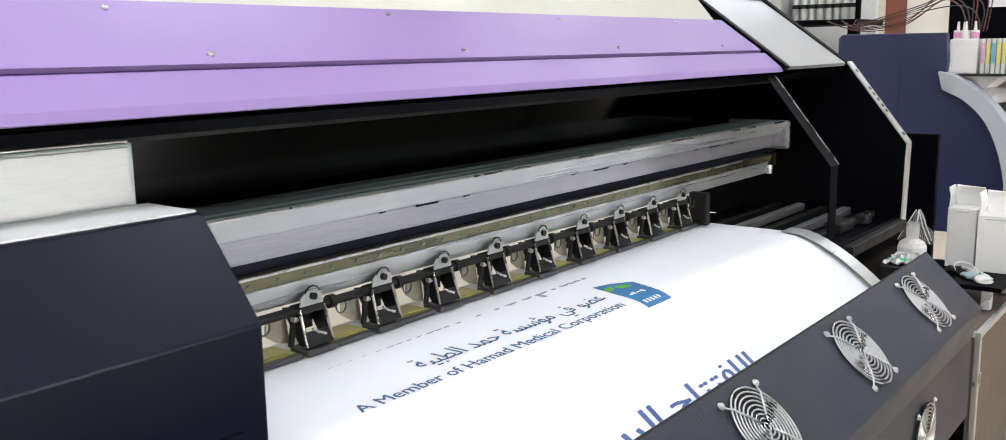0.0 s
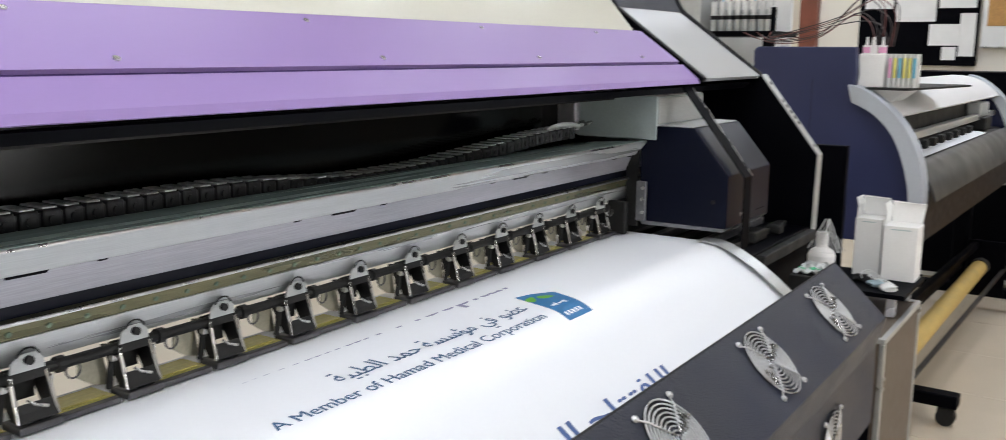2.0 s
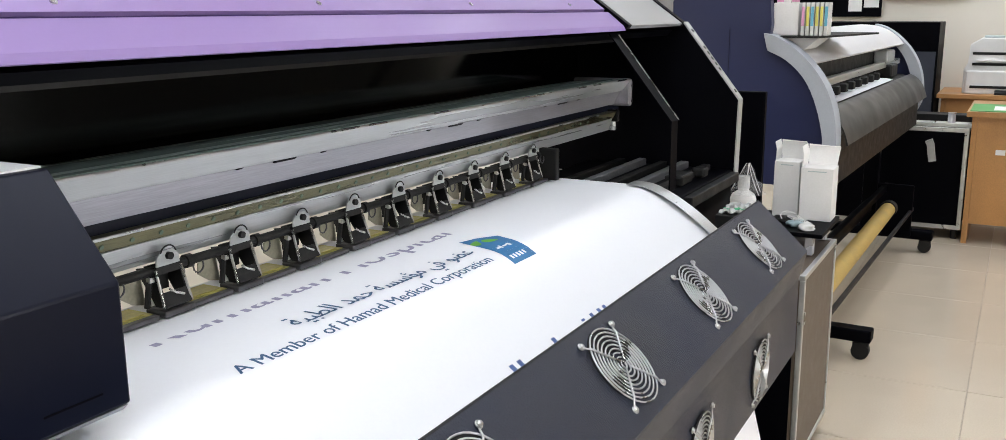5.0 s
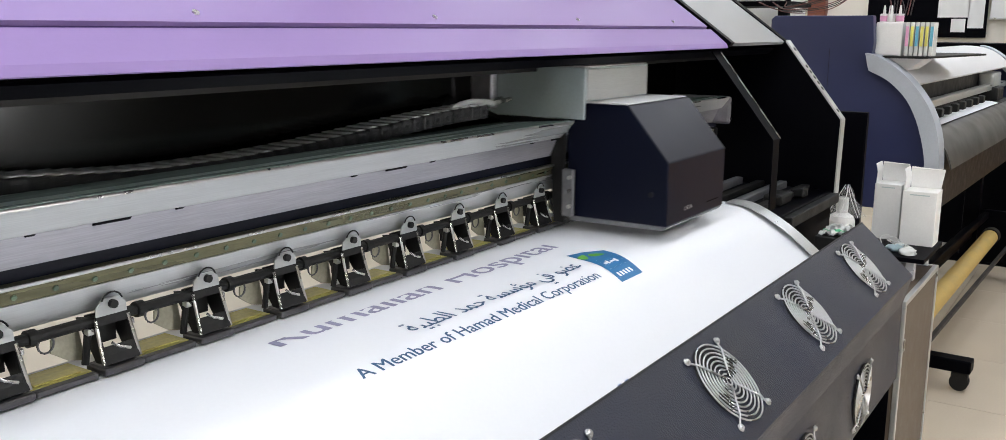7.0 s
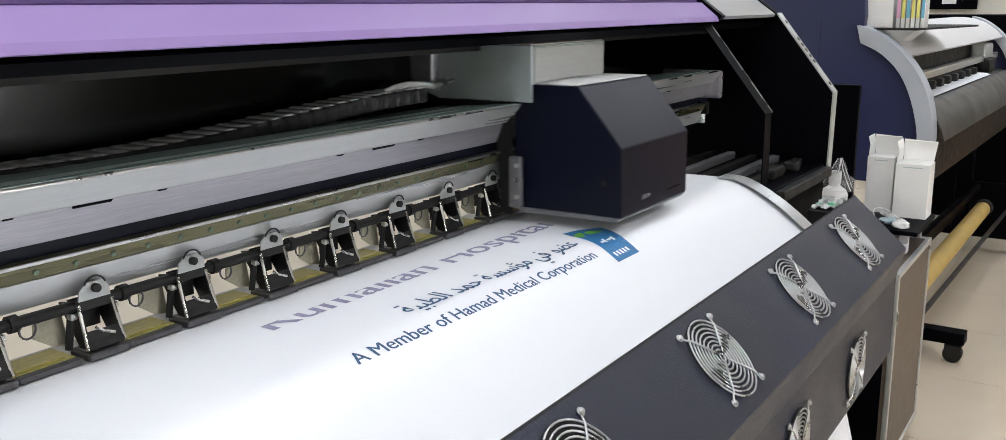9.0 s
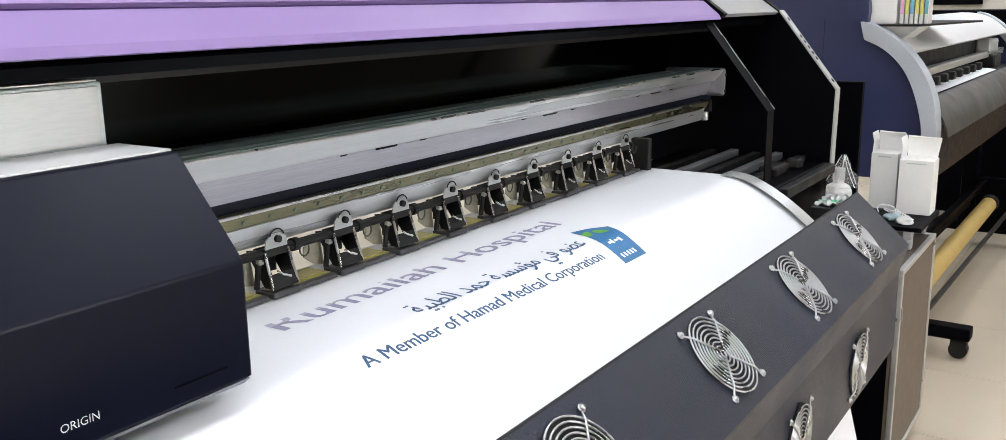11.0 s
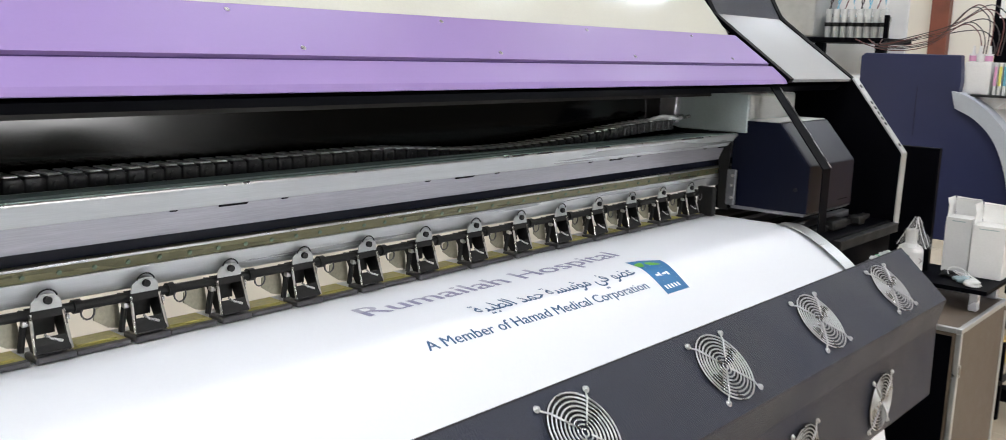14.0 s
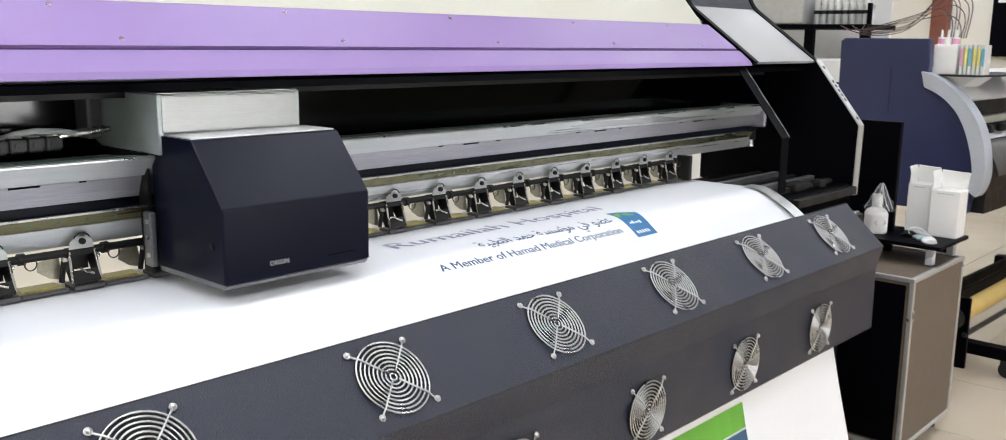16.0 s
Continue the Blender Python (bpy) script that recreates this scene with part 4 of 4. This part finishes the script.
    part("panel", box(3.345, 3.372, 0.222, 0.72, 0.0, 1.103, 0.003), M["black"], brd)


# ---- the second printer ----
def second_printer():
    p2 = thing("roll_printer", "smaller roll printer with dark blue end panel and grey curved trim", "printer")
    p2.matrix_world = Matrix.Translation((4.0, 0.386, 0)) @ pose(0, 0, 0, 0, 0, -1.8) @ Matrix.Translation((0, -0.386, 0))
    side = [(0.735, 1.398), (0.750, 1.385), (0.745, 1.02), (0.61, 1.00), (0.50, 0.97), (0.50, 0.70), (0.165, 0.70), (0.150, 0.80), (0.154, 0.879), (0.184, 1.008), (0.232, 1.105), (0.30, 1.170),
            (0.372, 1.206), (0.372, 1.245), (0.366, 1.30), (0.375, 1.398)]
    part("side_panel", prism(side, 0.0, 0.045, bevel=0.004), M["blue"], p2, "dark blue end panel")
    part("seam", box(-0.002, -0.001, 0.520, 0.5215, 1.09, 1.28), M["navy"], p2)
    outer = [(0.386, 1.266), (0.33, 1.250), (0.26, 1.205), (0.195, 1.140), (0.146, 1.065), (0.116, 0.980), (0.103, 0.882), (0.110, 0.820), (0.130, 0.775)]
    inner = [(0.165, 0.800), (0.152, 0.880), (0.182, 1.005), (0.230, 1.102), (0.298, 1.168), (0.370, 1.203)]
    trim = mesh_of(soften(prism(smooth_line(outer) + smooth_line(inner), -0.03, 0.06, bevel=0.003), 0.6), M["trimgrey"], "curved_trim")
    for x in (0.0, 2.36):
        t = part("curved_trim", trim, None, p2, "blue-grey curved end trim")
        t.location = (x, 0, 0)
    part("side_panel", prism([p for p in side if p[1] < 1.21], 2.37, 2.41, bevel=0.004), M["blue"], p2)
    part("lid", soften(sheet(smooth_line([(0.62, 1.20), (0.50, 1.245), (0.44, 1.250), (0.38, 1.244), (0.33, 1.228), (0.29, 1.205), (0.255, 1.176), (0.230, 1.148)]), -0.012, 0.061, 2.328)), M["putty"], p2, "putty coloured curved lid")
    part("inner_wall", box(0.062, 2.327, 0.30, 0.32, 0.93, 1.14), M["rubber"], p2)
    part("rail", box(0.062, 2.327, 0.235, 0.275, 1.045, 1.075, 0.003), M["alu"], p2)
    for k in range(9):
        part("pinch_roller", box(0.16 + 0.16 * k, 0.21 + 0.16 * k, 0.205, 0.235, 1.005, 1.040, 0.006), M["rubber"], p2)
    part("head", box(1.84, 2.06, 0.225, 0.30, 1.065, 1.135, 0.012), M["midgrey"], p2, "grey print head cover")
    part("head_base", box(1.85, 2.05, 0.205, 0.30, 0.99, 1.06, 0.01), M["rubber"], p2)
    part("platen", sheet([(0.30, 0.985), (0.215, 0.985), (0.180, 0.970)], 0.01, 0.062, 2.327), M["rubber"], p2)
    part("loaded_film", sheet([(0.28, 0.9965), (0.215, 0.9965), (0.182, 0.9900)], 0.001, 0.12, 1.75), M["paper"], p2, "white film on the platen")
    part("front_apron", soften(sheet(smooth_line([(0.176, 0.9860), (0.155, 0.9790), (0.130, 0.9620), (0.106, 0.932), (0.088, 0.895), (0.077, 0.858)]), 0.006, 0.062, 2.327)), M["darkvinyl"], p2, "dark grey curved front apron")
    part("body", box(0.062, 2.327, 0.12, 0.56, 0.70, 0.93), M["rubber"], p2)
    for x in (0.16, 2.10):
        leg = part("leg", box(x, x + 0.07, 0.27, 0.35, 0.10, 0.699, 0.006), M["black"], p2)
        part("foot", box(x, x + 0.07, -0.04, 0.66, 0.075, 0.125, 0.006), M["black"], leg)
    part("crossbar", box(0.23, 2.10, 0.29, 0.33, 0.22, 0.28, 0.004), M["black"], p2)
    for x in (0.195, 2.135):
        for y in (0.0, 0.61):
            castor(p2, x, y, 0.034)
    # take-up
    part("takeup_core", rod((-0.12, 0.128, 0.302), (1.74, 0.155, 0.302), 0.038, None, 28), M["yellowroll"], p2, "ochre cardboard take-up core")
    part("takeup_end", rod((1.741, 0.155, 0.302), (1.80, 0.156, 0.302), 0.044, None, 24), M["rubber"], p2)
    part("takeup_end", rod((-0.20, 0.127, 0.302), (-0.122, 0.128, 0.302), 0.044, None, 24), M["rubber"], p2)
    part("takeup_rail", box(-0.15, 2.15, 0.21, 0.24, 0.345, 0.380, 0.004), M["black"], p2)
    part("takeup_rail", box(-0.15, 2.15, 0.072, 0.088, 0.232, 0.250, 0.003), M["rubber"], p2)
    for x in (-0.14, 2.05):
        part("takeup_bracket", box(x, x + 0.02, 0.07, 0.26, 0.10, 0.39, 0.004), M["black"], p2)
    # plate on the lid and what stands on it
    part("tray", prism([(0.02, 0.19), (0.70, 0.10), (0.74, 0.14), (0.74, 0.40), (0.02, 0.40)], 1.2475, 1.2545, axis="z"), M["rubber"], p2, "thin dark tray on the lid")
    part("tray_foot", prism([(0.21, 1.247), (0.36, 1.247), (0.30, 1.205), (0.27, 1.200)], 0.10, 0.30), M["putty"], p2)
    cup = thing("ink_holder", "white plastic holder with ink bottles", "holder")
    part("body", prism([(4.07, 0.285), (4.16, 0.285), (4.17, 0.375), (4.06, 0.375)], 1.2550, 1.375, axis="z", bevel=0.004), M["card"], cup)
    for k, (x, y, key) in enumerate(((4.085, 0.30, "pink"), (4.085, 0.33, "card"), (4.085, 0.355, "pink"), (4.13, 0.31, "yellow"), (4.13, 0.345, "cyan"))):
        b = part("bottle", rod((x, y, 1.30), (x, y, 1.405), 0.014, None, 14), M["card"], cup)
        part("band", rod((x, y, 1.378), (x, y, 1.398), 0.0145, None, 14), M[key], b)
        part("nozzle", rod((x, y, 1.405), (x, y, 1.435), 0.006, None, 10, 0.003), M["card"], b)
    row = thing("cartridge_row", "row of slim ink cartridges with coloured labels", "cartridges")
    for k in range(6):
        y = 0.268 - 0.0165 * k
        c = part("cartridge", box(4.07, 4.15, y - 0.0065, y + 0.0065, 1.2550, 1.375, 0.002), M["clear"], row)
        part("label", box(4.067, 4.0695, y - 0.005, y + 0.005, 1.29, 1.36), M[("pink", "yellow", "cyan", "yellow", "yellow", "cyan")[k]], c)


def ink_unit():
    u = thing("ink_supply_unit", "white rear ink unit with black shelf and clear pumps", "ink unit")
    part("cabinet", box(4.55, 4.95, 0.80, 1.95, 0.0, 1.30, 0.01), M["card"], u)
    part("back_plate", box(4.95, 4.97, 0.90, 2.0, 1.30, 1.75, 0.004), M["card"], u)
    part("shelf", box(4.55, 4.92, 0.86, 1.75, 1.445, 1.468, 0.003), M["black"], u)
    for y in (0.87, 1.155, 1.70):
        part("post", box(4.60, 4.64, y, y + 0.045, 1.3005, 1.4445, 0.003), M["black"], u)
    part("control_box", box(4.58, 4.85, 1.20, 1.55, 1.4685, 1.66, 0.008), M["midgrey"], u)
    part("end_post", box(4.60, 4.62, 0.865, 0.885, 1.4685, 1.57, 0.002), M["black"], u)
    for k in range(3):
        part("vent", box(4.545, 4.5495, 0.815, 0.99, 1.125 + 0.026 * k, 1.134 + 0.026 * k), M["rubber"], u)
    for k in range(8):
        y = 0.905 + 0.037 * k
        p = part("pump", rod((4.66, y, 1.4685), (4.66, y, 1.52), 0.015, None, 16), M["midgrey"], u)
        part("collar", rod((4.66, y, 1.5205), (4.66, y, 1.538), 0.018, None, 16), M["rubber"], p)
        part("cup", rod((4.66, y, 1.5385), (4.66, y, 1.60), 0.012, None, 16, 0.016), M["clear"], p)
        part("tube", wire([(4.66, y, 1.60), (4.70, y - 0.01, 1.68), (4.78, y, 1.72)], 0.003, None, 6), M[("card", "redcable", "cyan", "cable")[k % 4]], p)
        q = part("pump", rod((4.73, y + 0.012, 1.4685), (4.73, y + 0.012, 1.545), 0.016, None, 16), M["clear"], u)
        part("collar", rod((4.73, y + 0.012, 1.5455), (4.73, y + 0.012, 1.566), 0.019, None, 16), M["midgrey"], q)
        part("tube", wire([(4.73, y + 0.012, 1.566), (4.74, y + 0.03, 1.64), (4.80, y + 0.02, 1.70)], 0.003, None, 6), M[("cyan", "card", "cyan", "cable")[k % 4]], q)
    # loose ink lines from the unit to the small printer
    for k in range(8):
        rnd = random.Random(k)
        y0 = 0.62 - 0.012 * k
        top = 1.50 + 0.03 * (k % 4) + rnd.uniform(-0.01, 0.02)
        pts = [(4.45, 0.95 - 0.02 * k, 1.46 - 0.01 * (k % 3)), (4.40, 0.80, 1.415 + 0.004 * k), (4.36, y0, 1.43 + 0.012 * k), (4.26, 0.46 - 0.012 * k, top), (4.18, 0.38 - 0.012 * k, top - 0.02), (4.13, 0.345 - 0.012 * k, top - 0.07), (4.11, 0.34 - 0.010 * k, 1.40)]
        fine = []
        for i in range(len(pts) - 1):
            p0, p1, p2, p3 = (Vector(pts[max(0, min(len(pts) - 1, i + d))]) for d in (-1, 0, 1, 2))
            for j in range(5):
                t = j / 5
                fine.append(0.5 * ((2 * p1) + (p2 - p0) * t + (2 * p0 - 5 * p1 + 4 * p2 - p3) * t * t + (3 * p1 - p0 - 3 * p2 + p3) * t ** 3))
        c = thing("ink_line", "thin dark flexible ink line", "tube", "ink lines")
        part("line", wire(fine + [pts[-1]], 0.0021, None, 6), M["redcable" if k % 3 == 0 else "cable"], c, smooth=True)


# ---- far side of the room ----
def far_side():
    case = thing("equipment_case", "black equipment case with aluminium edges and feet", "case")
    framed_box(case, 6.53, 7.10, -0.225, 0.55, 0.06, 0.665, M["black"], 0.025)
    part("dark_face", box(6.524, 6.5295, -0.198, 0.523, 0.088, 0.638), M["black"], case)
    part("strap", sheet([(-0.03, 0.60), (-0.045, 0.57), (-0.052, 0.52), (-0.062, 0.47)], 0.040, 6.490, 6.52), M["midgrey"], case, "grey strap end")
    for x in (6.57, 7.06):
        for y in (-0.19, 0.51):
            part("foot", rod((x, y, 0), (x, y, 0.0595), 0.02, None, 12), M["rubber"], case)
    slab = thing("long_bar", "flat metal bar lying on the case", "bar")
    part("bar", box(6.56, 6.66, -0.26, 0.60, 0.6655, 0.690, 0.003), M["alu"], slab)
    slab = thing("long_bar", "dark flat bar lying on the case", "bar")
    part("bar", box(6.80, 6.95, -0.28, 0.60, 0.6655, 0.715, 0.003), M["rubber"], slab)
    can = thing("small_can", "small silver can on the case", "can")
    part("body", rod((6.60, -0.12, 0.6905), (6.60, -0.12, 0.745), 0.022, None, 20), M["silver"], can)
    part("rim", rod((6.60, -0.12, 0.745), (6.60, -0.12, 0.749), 0.0235, None, 20), M["chrome"], can)

    desk = thing("desk", "orange laminate desk with a green cutting mat", "desk")
    part("tabletop", box(6.42, 7.20, -1.75, -0.205, 0.745, 0.775, 0.003), M["wood"], desk)
    part("front_panel", box(6.46, 6.48, -1.70, -0.24, 0.12, 0.7445, 0.002), M["wood"], desk)
    for y in (-1.72, -0.265):
        part("side_leg", box(6.455, 7.16, y, y + 0.03, 0.0, 0.7445, 0.002), M["wood"], desk)
    part("leg", box(6.455, 6.485, -0.60, -0.56, 0.0, 0.1195, 0.002), M["wood"], desk)
    part("tape", box(6.4585, 6.4597, -0.42, -0.37, 0.53, 0.56), M["card"], desk)
    matt = thing("cutting_mat", "green cutting mat lying on the desk", "mat")
    part("sheet", box(6.44, 6.90, -1.30, -0.22, 0.7755, 0.780, 0.001), M["greenmat"], matt)
    pap = thing("paper_sheet", "white sheets lying on the green mat", "paper")
    part("sheet", box(6.50, 6.72, -0.60, -0.34, 0.7805, 0.784), M["card"], pap)

    desk = thing("desk", "orange laminate desk against the far wall", "desk")
    part("tabletop", box(7.80, 8.47, -1.75, 0.06, 0.730, 0.760, 0.003), M["wood"], desk)
    part("drawer", box(7.84, 7.86, -0.95, 0.0, 0.62, 0.7295, 0.002), M["wood"], desk)
    for y in (-1.72, 0.0):
        part("side_leg", box(7.83, 8.44, y, y + 0.03, 0.0, 0.7295, 0.002), M["wood"], desk)
    pr = thing("desk_printer", "white desktop laser printer with paper trays", "printer")
    part("body", prism([(-0.09, 0.7605), (-0.45, 0.7605), (-0.45, 0.93), (-0.42, 0.955), (-0.42, 1.10), (-0.36, 1.145), (-0.19, 1.145), (-0.12, 1.10), (-0.12, 0.965), (-0.09, 0.93)], 7.95, 8.30, bevel=0.008), M["card"], pr)
    part("front_tray", box(7.90, 7.9495, -0.43, -0.11, 0.7605, 0.92, 0.008), M["card"], pr)
    for z in (0.80, 0.955, 1.03):
        part("paper_slot", box(7.944 if z > 0.93 else 7.894, 7.9495 if z > 0.93 else 7.8995, -0.40, -0.14, z, z + 0.018), M["rubber"], pr)
    part("output_tray", box(7.91, 7.9495, -0.38, -0.17, 0.985, 0.995, 0.002), M["card"], pr)
    part("handle", box(8.05, 8.12, -0.33, -0.20, 1.1455, 1.160, 0.004), M["lightgrey"], pr)
    mo = thing("monitor", "dark flat computer monitor on a stand", "monitor")
    part("screen", box(7.98, 8.02, -1.00, -0.47, 0.83, 1.16, 0.004), M["rubber"], mo)
    part("glass", box(7.976, 7.9795, -0.985, -0.485, 0.85, 1.145), M["screen"], mo)
    part("stand", box(8.0205, 8.05, -0.78, -0.70, 0.765, 1.0, 0.003), M["rubber"], mo)
    part("foot", box(7.93, 8.12, -0.86, -0.62, 0.7605, 0.7725, 0.003), M["rubber"], mo)
    ph = thing("desk_phone", "small black device beside the printer", "device")
    part("body", prism([(7.84, 0.7605), (7.92, 0.7605), (7.92, 0.795), (7.84, 0.775)], -0.42, -0.30, bevel=0.004, axis="y"), M["rubber"], ph)
    rack = thing("dark_cabinet", "tall black cabinet against the far wall", "cabinet")
    part("body", box(7.62, 8.10, 0.062, 0.85, 0.0, 1.258, 0.004), M["black"], rack)
    part("door", box(7.612, 7.6195, 0.075, 0.84, 0.05, 1.06, 0.002), M["screen"], rack)
    board = thing("notice_board", "black notice board with white paper sheets", "notice board")
    part("panel", box(8.465, 8.495, 0.555, 1.42, 1.29, 2.2, 0.003), M["black"], board)
    for y0, y1, z0, z1 in ((0.86, 1.15, 1.62, 2.0), (0.68, 0.90, 1.44, 1.60), (0.575, 0.685, 1.36, 1.68), (0.70, 0.80, 1.33, 1.43), (1.17, 1.38, 1.72, 2.05), (0.58, 0.84, 1.72, 2.1)):
        part("paper", box(8.4615, 8.4645, y0, y1, z0, z1), M["card"], board)
    board = thing("notice_board", "white framed board with cork fields", "notice board")
    part("panel", box(8.465, 8.495, -0.040, 0.535, 1.43, 2.05, 0.003), M["white"], board)
    part("frame", box(8.458, 8.464, -0.045, 0.540, 1.425, 1.440, 0.002), M["alu"], board)
    part("cork_field", box(8.460, 8.4645, -0.030, 0.165, 1.45, 2.0), M["cork"], board)
    part("cork_field", box(8.460, 8.4645, 0.36, 0.50, 1.585, 2.0), M["cork"], board)
    for k in range(4):
        part("paper_line", box(8.461, 8.4645, 0.19, 0.34, 1.475 + 0.035 * k, 1.479 + 0.035 * k), M["lightgrey"], board)
    for k in range(5):
        c = thing("floor_cable", "black cable lying loosely on the floor", "cable", "floor cables")
        pts = [(4.7 + 0.22 * k + 0.10 * math.cos(0.55 * j + k), 0.85 + 0.08 * (k % 3) + 0.16 * math.sin(0.55 * j + 2 * k), 0.005) for j in range(10)]
        part("line", wire(pts, 0.0045, None, 6), M["cable"], c)


side_station()
second_printer()
ink_unit()
far_side()
motions()
